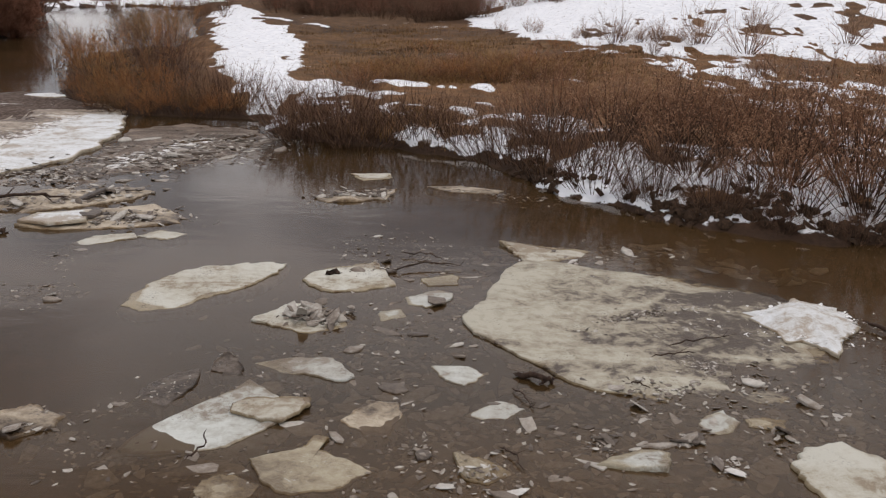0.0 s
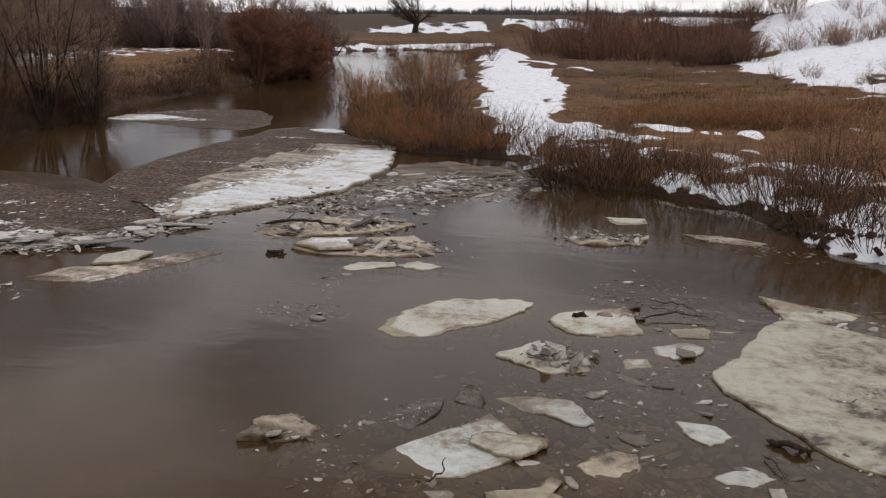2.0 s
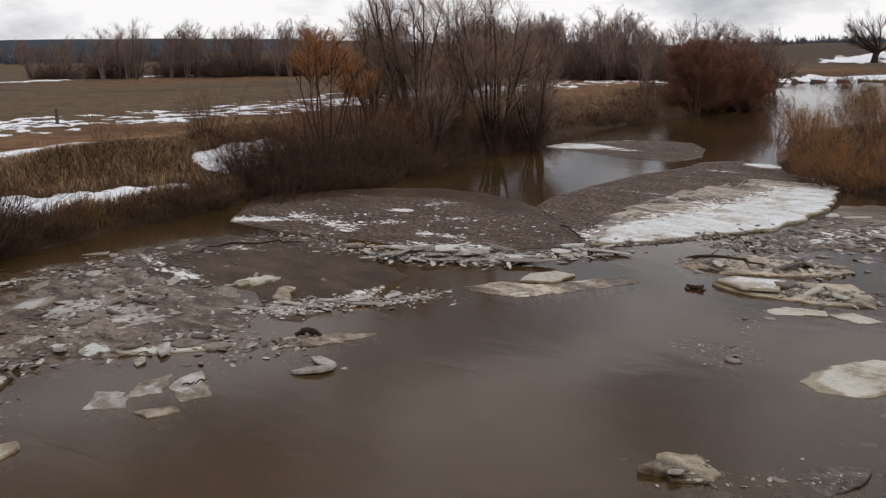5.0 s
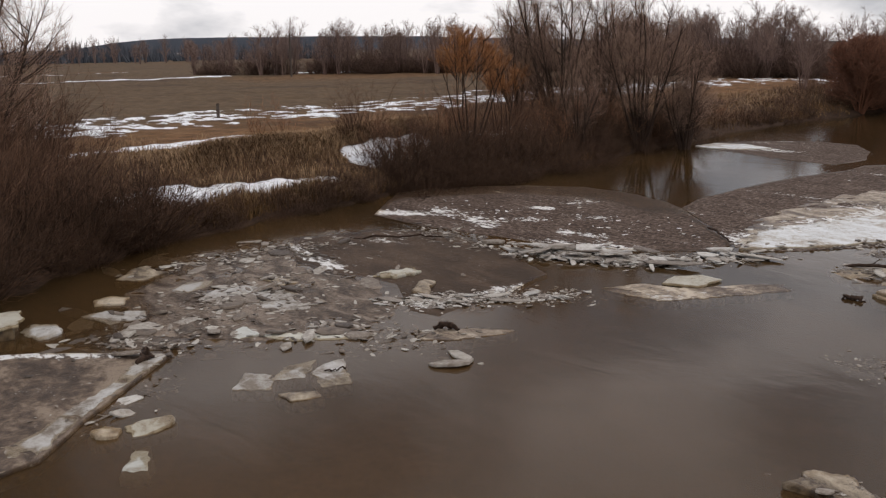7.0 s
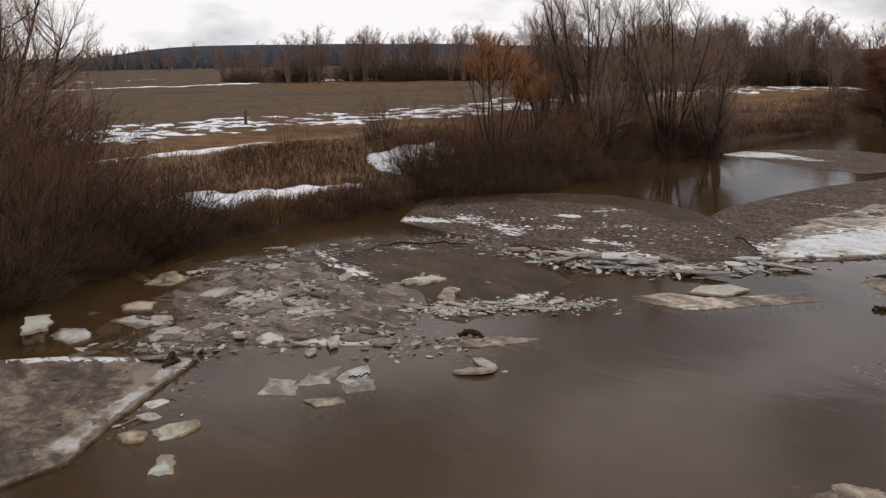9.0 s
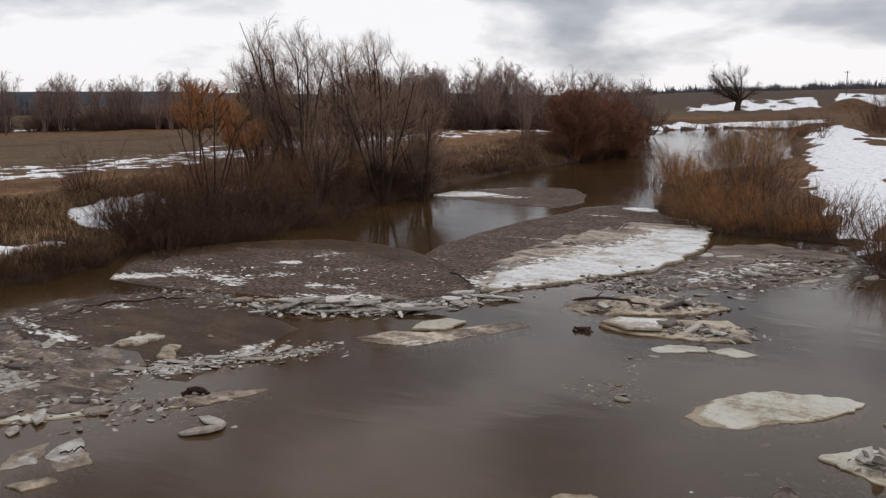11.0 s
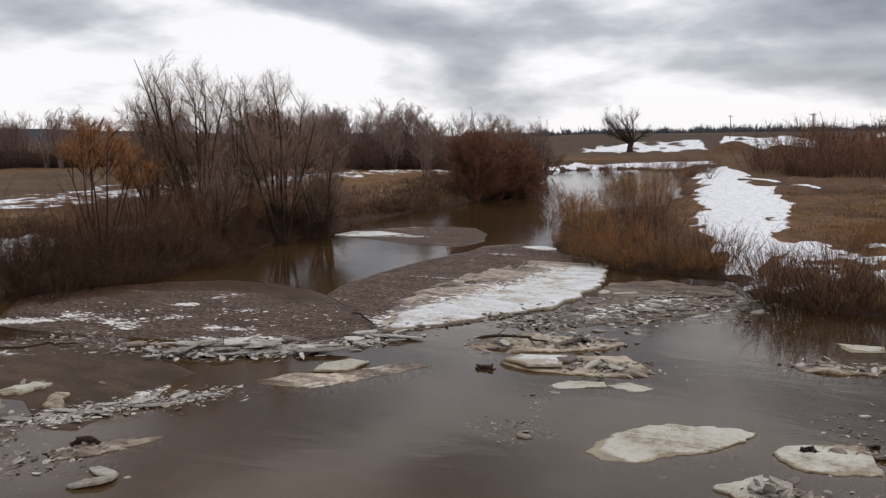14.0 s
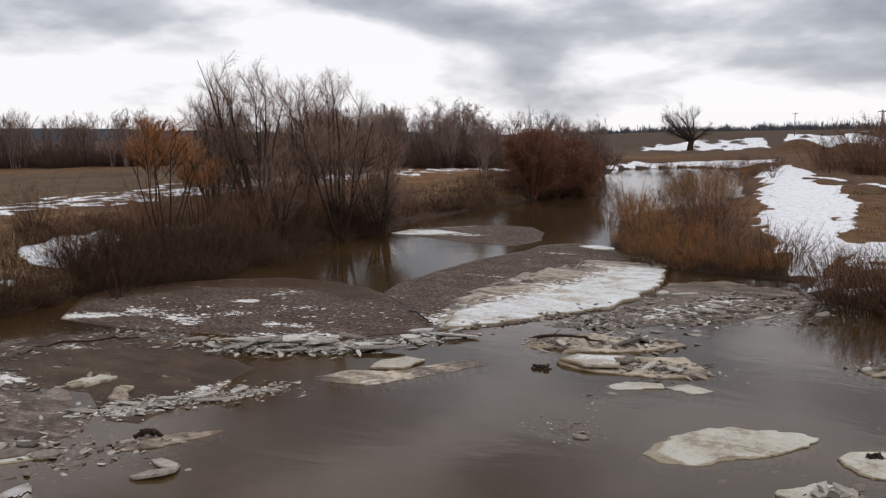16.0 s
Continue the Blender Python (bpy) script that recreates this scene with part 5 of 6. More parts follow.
branch("driftwood_branch", [(-15.2, 4.5, 0.09), (-15.5, 4.75, 0.12), (-15.9, 4.9, 0.08)], 0.05, 0.06, "dark clod of earth and roots on the ice slab", 9, 8)
branch("driftwood_branch", [(-13.7, 9.9, 0.06), (-13.45, 10.05, 0.09), (-13.2, 10.2, 0.06)], 0.06, 0.05, "dark broken log on the ice plate", 0, 9)
branch("driftwood_branch", [(-16.2, 22.0, 0.09), (-15.0, 21.2, 0.12), (-14.2, 20.5, 0.08)], 0.04, 0.02, "thin dark branch lying in the crack of the ice", 0, 10)
branch("driftwood_branch", [(-2.9, 9.0, 0.05), (-2.7, 9.2, 0.16), (-2.75, 9.5, 0.2)], 0.015, 0.008, "thin bent twig sticking out of the ice", 0, 11)

branch("driftwood_twig", [(-12.95, 7.0, 0.03), (-12.8, 7.15, 0.06), (-12.85, 7.4, 0.03)], 0.02, 0.012, "short dark branch on the cracked wet plate", 1, 13)
branch("driftwood_twig", [(0.76, 9.49, 0.025), (0.96, 9.21, 0.065), (1.05, 8.94, 0.025)], 0.014, 0.007, "pale bent stick floating among rubble", 3, 30)
branch("driftwood_twig", [(1.04, 11.06, 0.025), (1.22, 10.75, 0.065), (1.30, 10.44, 0.025)], 0.014, 0.007, "dark wet twig beside the largest floe", 3, 31)
branch("driftwood_twig", [(2.58, 11.33, 0.025), (2.83, 11.23, 0.065), (2.98, 11.13, 0.025)], 0.014, 0.007, "dark twig at the edge of the largest floe", 3, 32)
branch("driftwood_twig", [(3.54, 12.50, 0.070), (4.15, 12.74, 0.110), (4.65, 12.98, 0.070)], 0.014, 0.007, "dark twig frozen into the silted floe", 3, 33)
branch("driftwood_twig", [(3.19, 12.07, 0.070), (3.60, 12.17, 0.110), (3.92, 12.26, 0.070)], 0.014, 0.007, "short dark twig frozen into the silted floe", 3, 34)


# ---- shrubs and trees ----
def pack(pieces):
    """Joins pieces of (verts, quads) or (verts, [face sets]) for make_mesh."""
    verts, faces, off = [], {}, 0
    for v, sets in pieces:
        for f in sets if isinstance(sets, list) else [sets]:
            faces.setdefault(f.shape[1], []).append(f + off)
        verts.append(v)
        off += len(v)
    return np.concatenate(verts), [np.concatenate(f) for f in faces.values()]


def shrub(seed, n, high, wide, twigs, r0, stem_mat, twig_mat, lean=62, fine=3, foot=0.2, bare=0.3, leaf=0, bend=2, thin=1.0):
    """A many-stemmed leafless shrub that fills a dome: stems from one root, side twigs, fine tips."""
    rng = np.random.default_rng(seed)
    ang, u = rng.uniform(0, 6.283, n), rng.uniform(0, 1, n) ** 0.6
    off = u * radians(lean)
    way = np.column_stack([np.cos(ang) * np.sin(off), np.sin(ang) * np.sin(off), np.cos(off)])
    reach = 1 / np.sqrt((np.sin(off) / wide) ** 2 + (np.cos(off) / high) ** 2) * (1 + 0.22 * np.sin(ang * 2 + seed) * u)
    base = np.column_stack([np.cos(ang) * u, np.sin(ang) * u, u * 0]) * wide * foot + rng.normal(0, 0.04 * wide, (n, 3))
    base[:, 2] = -0.08
    length = reach * rng.uniform(0.55, 1.0, n)
    stems = grow(rng, base, way + rng.normal(0, 0.08, (n, 3)), length, 5, 0.03, 0.085)
    root = new("shrub")
    clump = part("stem_clump", make_mesh("stem_clump", *pack([cones(stems, r0)]), stem_mat), root)
    tagged(clump, "", "", "", "stuff")
    shoots, size = side_shoots(rng, stems, twigs, bare, 0.97, length * 0.52, 0.36, bend, 0.07, 0.12, 0.45)
    pieces = [cones(shoots, r0 * 0.62 * thin)]
    if fine:
        tips, _ = side_shoots(rng, shoots, fine, 0.15, 1.0, size * 0.72, 0.42, 2, 0.05, 0.1, 0.4)
        pieces.append(cones(tips, r0 * 0.5 * thin))
    crown = part("crown", make_mesh("crown", *pack(pieces), twig_mat), root)
    tagged(crown, "", "", "", "stuff")
    if leaf:
        tip, _ = side_shoots(rng, shoots, leaf, 0.5, 1.0, np.full(len(shoots), 0.15), 0.8, 3, -0.3)
        tagged(part("withered_leaves", make_mesh("withered_leaves", *pack([tubes(tip, np.tile([0.002, 0.021, 0.003], (len(tip), 1)))]), TW_TAN), root, "tan withered leaves"), "tan withered leaves", "", "", "stuff")
    return root


def within(paths, crown):
    """Which paths end inside the crown, an ellipsoid of centre height, radius across and radius up, with an uneven skin."""
    tip = paths[:, -1]
    skin = 1 + 0.3 * fbm(np.arctan2(tip[:, 1], tip[:, 0]) * 1.6 + 9, tip[:, 2] * 0.9, 3, 5)
    return (np.hypot(tip[:, 0], tip[:, 1]) / crown[1]) ** 2 + ((tip[:, 2] - crown[0]) / crown[2]) ** 2 < skin


def tree(seed, high, stems, r0, spread, counts, bark, twig_mat, twig_r, crown, limb=0.4, bare=0.3, angle=0.6, crook=0.05, up=0.12, trunk=1.0, fade=0.4):
    """A leafless tree: stems, rising side branches, twigs on them and fine tips, kept to a rounded crown. counts: children at each level."""
    rng = np.random.default_rng(seed)
    ang = (np.arange(stems) + rng.uniform(-0.3, 0.3, stems)) / stems * 6.283 + seed
    out = np.column_stack([np.cos(ang), np.sin(ang), ang * 0]) * (1 if stems > 1 else 0.3)
    base = out * 0.25 * rng.uniform(0.4, 1, (stems, 1)) + np.array([0, 0, -0.15])
    lean = rng.uniform(0.2, 1.2, stems)
    length = high * trunk * rng.uniform(0.9, 0.98, stems) * (1 - 0.3 * (lean - 0.2))
    level = grow(rng, base, out * spread * lean[:, None] + np.array([0, 0, 1]), length, 10, 0.035, crook)
    root = new("tree")
    part("trunk", make_mesh("trunk", *pack([tubes(level, taper(stems, 10, r0, r0 * 0.1 if trunk == 1 else r0 * 0.6), 7)]), bark, True), root)
    one, two, three = counts
    near = twig_r < 0.012
    limbs, size = forked(rng, level, one, bare, 0.98, np.full(stems, high * limb), 22 * angle / 0.6, 62 * angle / 0.6, 6 if near else 4, up, crook + 0.02, fade)
    keep = within(limbs, crown)
    limbs, size = limbs[keep], size[keep]
    boughs, size2 = forked(rng, limbs, two, 0.15, 1.0, size * 0.7, 20, 50, 4 if near else 2, up * 0.6, 0.07, 0.4)
    keep = within(boughs, crown)
    boughs, size2 = boughs[keep], size2[keep]
    pieces = [tubes(limbs, taper(len(limbs), limbs.shape[1], r0 * 0.2 if trunk == 1 else r0 * 0.45, twig_r * 1.3), 4 if near else 3), cones(boughs, twig_r * 1.4)]
    part("branch_tier", make_mesh("branch_tier", *pack(pieces), bark, True), root)
    tips = np.concatenate([forked(rng, boughs, three, 0.1, 1.0, size2 * 0.75, 15, 48, 2, 0.05, 0.1, 0.3)[0], forked(rng, limbs, three, 0.3, 1.0, size * 0.5, 20, 50, 2, 0.05, 0.1, 0.3)[0]])
    tips = tips[within(tips, crown)]
    tagged(part("crown", make_mesh("crown", *pack([cones(tips, twig_r)]), twig_mat), root), "", "", "", "stuff")
    return root


def plant(name, kinds, spots, label, category, group, seed=0, sink=0.03):
    """Sets kinds of plant at spots (x, y, scale): the first of each kind is the original, the rest are copies."""
    rng, used = np.random.default_rng(seed), set()
    for n, (x, y, s) in enumerate(spots):
        i = n % len(kinds)
        m = Matrix.LocRotScale((x, y, max(ground_z(x, y), -0.25) - sink), Euler((rng.normal(0, 0.04), rng.normal(0, 0.04), rng.uniform(0, 6.28))), (s * rng.uniform(0.9, 1.1), s * rng.uniform(0.9, 1.1), s))
        if i not in used:
            used.add(i)
            ob = kinds[i]
            ob.matrix_basis = m
        else:
            ob = copy_thing(kinds[i], m @ Matrix.Diagonal([1 / v for v in kinds[i].scale] + [1]))
        ob.name = name
        tagged(ob, label, category, group)


def scatter(seed, n, ax, ay, bx, by, wide, low, high):
    rng = np.random.default_rng(seed)
    s, off = rng.uniform(0, 1, n), rng.normal(0, 0.5, n) * wide
    ex, ey = bx - ax, by - ay
    l = math.hypot(ex, ey) + 1e-6
    return [(ax + ex * a - ey / l * o, ay + ey * a + ex / l * o, c) for a, o, c in zip(s, off, rng.uniform(low, high, n))]


def near_bank_plants():
    grey = [shrub(200 + i, 74, 2.25, 1.6, 4, 0.0115, TW_SHADED, TW_GREY, 44, 1, 0.55, 0.3) for i in range(3)]
    plant("willow_shrub", grey, [(-4.6, 29.5, 1.0), (-3.3, 29.2, 1.1), (-1.9, 29.1, 1.05), (-0.6, 28.7, 0.95), (0.5, 27.9, 0.8), (-5.4, 31.6, 0.8), (1.6, 26.6, 0.9), (2.5, 25.4, 1.15), (3.2, 23.6, 1.1), (4.2, 22.4, 0.95),
                              (5.4, 21.4, 0.8), (-7.6, 34.4, 0.9), (-8.6, 34.8, 1.0), (6.6, 20.4, 0.8), (-4.0, 28.8, 0.9), (-2.6, 28.5, 0.95), (-5.0, 30.4, 0.9), (-3.2, 30.8, 0.9)] + scatter(46, 9, 4.4, 21.4, 8.0, 18.8, 0.3, 0.25, 0.42) + scatter(47, 9, 8.0, 18.8, 13.6, 17.2, 0.4, 0.3, 0.5), "leafless grey-brown willow shrub on the snowy bank", "shrub", "bank willows", 1)
    red = [shrub(210 + i, 46, 2.9, 2.1, 6, 0.017, TW_SHADED, TW_GREY if i == 2 else TW_RED, 50, 2 + (i == 0), 0.22, 0.46, (0, 3, 1, 2)[i], 3, 0.55) for i in range(4)]
    plant("willow_shrub", red, [(3.4, 26.8, 0.9), (5.0, 25.6, 1.0), (6.4, 24.4, 1.0), (7.8, 23.8, 1.05), (9.2, 23.4, 1.0), (10.8, 22.8, 1.05), (8.6, 21.4, 1.1), (10.2, 20.6, 1.2), (11.8, 20.4, 1.25), (13.4, 21.4, 1.2), (12.4, 23.6, 1.0),
                             (4.0, 28.6, 0.8), (5.8, 27.6, 0.9), (7.2, 26.8, 0.9), (8.8, 26.2, 0.95), (10.4, 25.6, 0.95), (14.6, 23.0, 1.05), (7.7, 20.6, 0.75), (11.0, 18.9, 0.9), (2.6, 28.6, 0.75), (8.3, 19.4, 0.6), (9.7, 19.4, 0.8), (12.2, 18.4, 1.3), (6.6, 22.6, 0.9), (13.8, 18.2, 1.3), (15.2, 20.0, 1.3)], "dense red-brown willow thicket shrub with withered leaves", "shrub", "red-brown thicket", 2)
    orange = [shrub(220 + i, 40, 2.9, 2.1, 8, 0.0105, TW_SHADED, (TW_ORANGE, TW_ORANGE, TW_DARK, TW_SEDGE)[i], 44, 3, 0.4, 0.42, 0, 2, 0.9) for i in range(4)]
    plant("orange_willow_shrub", orange, [(-12.4, 35.2, 0.8), (-11.0, 35.0, 0.75), (-9.7, 35.2, 0.65), (-13.7, 37.6, 0.85), (-15.4, 40.4, 0.8), (-17.0, 43.2, 0.75), (-11.8, 38.2, 0.95), (-13.4, 42.0, 1.05), (-18.4, 46.6, 0.8), (-19.6, 49.6, 0.8), (-10.9, 37.2, 0.85), (-14.6, 46.6, 1.1), (-15.6, 51.0, 1.15), (-12.6, 40.4, 0.95), (-16.8, 48.6, 0.9), (-17.4, 55.0, 1.0)] + scatter(49, 12, -15.8, 38.4, -12.6, 34.5, 0.5, 0.35, 0.6) + scatter(50, 10, -12.4, 34.5, -7.6, 33.9, 0.4, 0.35, 0.55),
          "dense orange-brown leafless willow shrub at the water", "shrub", "orange willows", 3)
    low = [shrub(230 + i, 36, 0.95, 1.6, 5, 0.010, TW_DARK, (TW_ORANGE, TW_SEDGE, TW_RED)[i], 70, 3, 0.45, 0.2) for i in range(3)]
    spots = scatter(31, 34, -3.8, 42.0, 5.5, 42.0, 3.6, 0.8, 1.3) + scatter(32, 22, -3.0, 47, 8, 46, 6, 0.7, 1.1) + scatter(33, 10, 6.0, 33, 13, 31, 4, 0.9, 1.3)
    plant("low_willow", low, spots, "low orange-brown willow scrub among dry grass", "shrub", "low willow scrub", 4)
    pale = [shrub(240 + i, 26, 2.1, 1.2, 6, 0.014, TW_GREY, TW_TREE, 45, 2, 0.2) for i in range(2)]
    plant("willow_shrub", pale, [(10.7, 56, 1.2), (15.5, 54, 1.35), (17.0, 50, 1.3), (23.5, 52, 1.25), (20, 58, 1.1)] + scatter(34, 16, 4, 66, 14, 54, 2.0, 0.45, 0.8) + scatter(35, 16, 14, 44, 34, 50, 8, 0.5, 0.9) + scatter(61, 26, 0, 101, 18, 98, 4, 0.8, 1.5) + scatter(62, 10, 4, 116, 24, 112, 6, 0.8, 1.4),
          "sparse pale leafless shrub at the foot of the snowy hill", "shrub", "hillside shrubs", 5)
    far = [shrub(250 + i, 18, 4.4, 2.4, 8, 0.024, TW_SHADED, TW_GREY if i else TW_RUST, 34, 3, 0.6, 0.12, 0, 3, 0.8) for i in range(3)]
    plant("willow_shrub", far, [(-12.6, 100, 1.45), (-11.2, 99.5, 1.3), (-14.0, 102, 1.2)] + scatter(36, 46, -21.5, 108, 1.0, 86, 3.5, 0.3, 0.85) + scatter(37, 46, -18, 118, 3, 99, 6, 0.6, 1.35) + scatter(38, 26, -1.0, 90, 4.5, 92, 2.5, 0.5, 0.95) + scatter(39, 26, -3, 108, 8, 124, 5, 0.6, 1.1), "red-brown leafless thicket on the earth mound", "shrub", "mound thicket", 6)
    reed = [shrub(260 + i, 26, 2.4, 1.7, 4, 0.018, TW_GREY, TW_GREY, 40, 1) for i in range(2)]
    plant("willow_shrub", reed, scatter(38, 16, -24, 92, -33, 122, 4, 0.7, 1.1) + [(-20.8, 51.6, 1.0), (-22.2, 53.5, 0.9), (-21.6, 50.0, 0.85)] + scatter(39, 14, -46, 118, -34, 128, 4, 0.6, 1.0),
          "sparse grey shrub standing in flood water", "shrub", "flooded shrubs", 7)


def far_bank_plants():
    # low bank rows in the shade-darkened tone, so the hedge foot reads near black
    dark = [shrub(300 + i, 40, 2.6, 2.3, 8, 0.014, TW_SHADED, TW_SHADED, 70, 2, 0.3, 0.1, 0, 3, 0.85) for i in range(3)]
    spots = scatter(74, 16, -22.0, 2.8, -25.0, 7.4, 0.5, 0.3, 0.55) + scatter(75, 26, -25.1, 7.6, -27.3, 15.4, 0.4, 0.2, 0.36) + scatter(76, 16, -27.3, 15.4, -28.8, 20, 0.4, 0.25, 0.42) + scatter(77, 20, -28.8, 20, -30.6, 36, 0.4, 0.25, 0.45) + scatter(78, 20, -28.4, 19.8, -27.6, 24, 0.5, 0.35, 0.6) + scatter(79, 16, -27.8, 24, -28.6, 31, 0.5, 0.35, 0.6) + scatter(48, 14, -20.8, 0.6, -23.4, 4.6, 0.9, 0.6, 1.0) + scatter(41, 16, -23.6, 4.2, -26.4, 8.8, 1.4, 0.55, 1.1) + scatter(42, 30, -26.4, 9.6, -28.8, 18.6, 0.7, 0.22, 0.42) + scatter(43, 46, -29.2, 19.0, -29.8, 28, 1.3, 0.45, 0.85) + scatter(44, 40, -29.8, 28, -32.8, 41, 1.4, 0.4, 0.8) + scatter(45, 26, -33.4, 43, -35.8, 62, 1.4, 0.25, 0.5)
    plant("bank_thicket", dark, spots, "dark tangled leafless thicket along the far bank", "shrub", "far bank thicket", 11)
    brown = [shrub(310 + i, 34, 4.2, 2.4, 9, 0.017, TW_SHADED, TW_DARK, 46, 4, 0.25, 0.25, 0, 3, 0.6) for i in range(3)]
    plant("bank_thicket", brown, [(-23.8, 3.6, 0.9), (-25.0, 5.0, 1.0), (-26.2, 6.6, 0.85), (-27.0, 4.4, 1.15), (-27.2, 2.2, 1.2), (-28.6, 6.4, 0.9), (-29.8, 4.8, 1.1), (-31.2, 6.0, 0.95), (-26.2, 3.0, 1.1), (-30.4, 3.4, 1.2), (-24.6, 2.4, 1.1), (-28.4, 3.8, 1.25), (-29.4, 6.0, 1.0), (-32.6, 4.8, 1.2), (-27.6, 5.6, 1.05), (-25.6, 4.0, 1.0)],
          "tall grey-brown leafless bank shrub", "shrub", "far bank shrubs", 12)
    thin = [shrub(314 + i, 24, 3.5, 2.1, 11, 0.013, TW_SHADED, TW_RED if i == 1 else TW_DARK, 40, 4, 0.35, 0.12, 0, 3, 0.6) for i in range(3)]
    plant("bank_sapling", thin, [(-30.6, 21.4, 0.8), (-31.2, 23.0, 0.9), (-30.2, 26.2, 0.9), (-31.8, 28.6, 0.85), (-30.4, 29.6, 0.9), (-32.2, 31.0, 0.9), (-31.2, 33.0, 0.8), (-33.2, 35.0, 0.8), (-33.0, 39.6, 0.7), (-34.6, 43, 0.6), (-35.6, 49, 0.5), (-32.8, 19.6, 0.6), (-33.8, 26.6, 0.8), (-35.4, 33.2, 0.8), (-30.0, 24.0, 0.7), (-37.0, 38.0, 0.7)] + scatter(65, 22, -31.4, 19.5, -33.0, 39, 1.6, 0.45, 0.8) + scatter(66, 12, -32.6, 26.0, -34.4, 38, 1.8, 0.6, 0.95),
          "slender upright leafless shrub on the far bank", "shrub", "far bank saplings", 20)
    low = [shrub(316 + i, 30, 0.8, 1.3, 5, 0.013, TW_SHADED, TW_DARK, 72, 2, 0.45, 0.2) for i in range(2)]
    plant("low_scrub", low, scatter(54, 34, -35.5, 46, -38.5, 66, 3.0, 0.7, 1.2) + scatter(55, 24, -38, 66, -46, 84, 3.5, 0.8, 1.3) + scatter(59, 18, -31.5, 19, -35, 36, 2.5, 0.6, 1.0), "low brown scrub on the bank slope", "shrub", "bank slope scrub", 21)
    sapling = [shrub(318, 9, 3.0, 1.1, 10, 0.010, TW_GREY, TW_RED, 24, 3)]
    plant("sapling", sapling, [(-36.0, 18.0, 1.0), (-33.2, 15.4, 0.8)], "slender leafless sapling in dry grass", "sapling", "", 13)
    glow = [tree(320 + i, 5.5, 7, 0.06, 0.36, (11, 8, 12), BARK, TW_GLOW, 0.0062, (4.55, 2.3, 1.1), 0.34, 0.45) for i in range(2)]
    plant("orange_willow_tree", glow, [(-31.0, 24.6, 1.02), (-31.6, 27.2, 0.78)], "leafless willow tree with an orange crown", "tree", "orange willow trees", 14)
    tall = [tree(330 + i, 8.8, 9 + i, 0.1, 0.3, (15, 7, 9), BARK, TW_TREE, 0.0044, (5.1, 3.0, 3.9), 0.29, 0.17, 0.62, 0.05, 0.1) for i in range(3)]
    plant("willow_tree", tall, [(-31.0, 36.2, 1.05), (-33.6, 32.5, 1.04), (-29.8, 38.2, 0.76), (-35.4, 31.4, 0.8), (-27.9, 3.9, 1.0), (-34.6, 37.0, 0.95), (-30.6, 31.2, 0.6)], "tall many-stemmed leafless willow tree", "tree", "tall bank trees", 15)
    rust = [tree(340 + i, 6.4, 16, 0.07, 0.62, (14, 9, 12), TW_RUST, TW_RUST, 0.012, (2.7, 3.5, 3.4), 0.36, 0.06, 0.75, 0.06, 0.1) for i in range(2)]
    plant("rust_willow_bush", rust, [(-34.8, 65.2, 1.0), (-34.6, 69.0, 1.0), (-36.4, 68.0, 0.9), (-33.6, 71.6, 0.8)], "large rounded rust-red willow bush at the water", "shrub", "rust willows", 16)
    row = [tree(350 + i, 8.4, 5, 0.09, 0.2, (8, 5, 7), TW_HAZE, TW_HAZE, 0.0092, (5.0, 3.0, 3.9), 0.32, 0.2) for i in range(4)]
    spots = scatter(51, 44, -150, 72, -102, 113, 7, 0.95, 1.25) + scatter(52, 58, -104, 113, -62, 98, 6, 0.9, 1.2) + scatter(53, 30, -66, 98, -50, 112, 5, 0.7, 0.95)
    spots += scatter(60, 12, -160, 64, -148, 73, 5, 0.5, 0.85) + scatter(68, 26, -395, 90, -330, 170, 30, 0.9, 1.5)
    spots += [(-41.5, 74.5, 0.9), (-39.0, 79.0, 0.85), (-43.0, 71.0, 0.8)]
    plant("field_tree", row, spots, "leafless grey-brown tree in a row beyond the field", "tree", "trees beyond the field", 17, 0.3)
    under = [shrub(360 + i, 44, 4.6, 4.6, 6, 0.04, TW_SHADED, TW_UNDER, 56, 3, 0.5, 0.1) for i in range(3)]
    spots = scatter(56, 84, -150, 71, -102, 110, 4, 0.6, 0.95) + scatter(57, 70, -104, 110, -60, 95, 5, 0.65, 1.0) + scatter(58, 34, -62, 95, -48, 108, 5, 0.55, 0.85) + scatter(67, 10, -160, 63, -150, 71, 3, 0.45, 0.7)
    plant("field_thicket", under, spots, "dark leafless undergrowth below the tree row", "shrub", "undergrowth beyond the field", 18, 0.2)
    lone = [tree(373, 9.8, 1, 0.6, 0.3, (14, 9, 11), BARK, BARK, 0.026, (5.9, 7.0, 4.3), 0.62, 0.5, 0.95, 0.09, 0.04, 0.38, 0.2)]
    plant("lone_tree", lone, [(-62.0, 187.0, 1.28)], "lone old gnarled leafless tree at the flood edge", "tree", "", 19, 0.2)


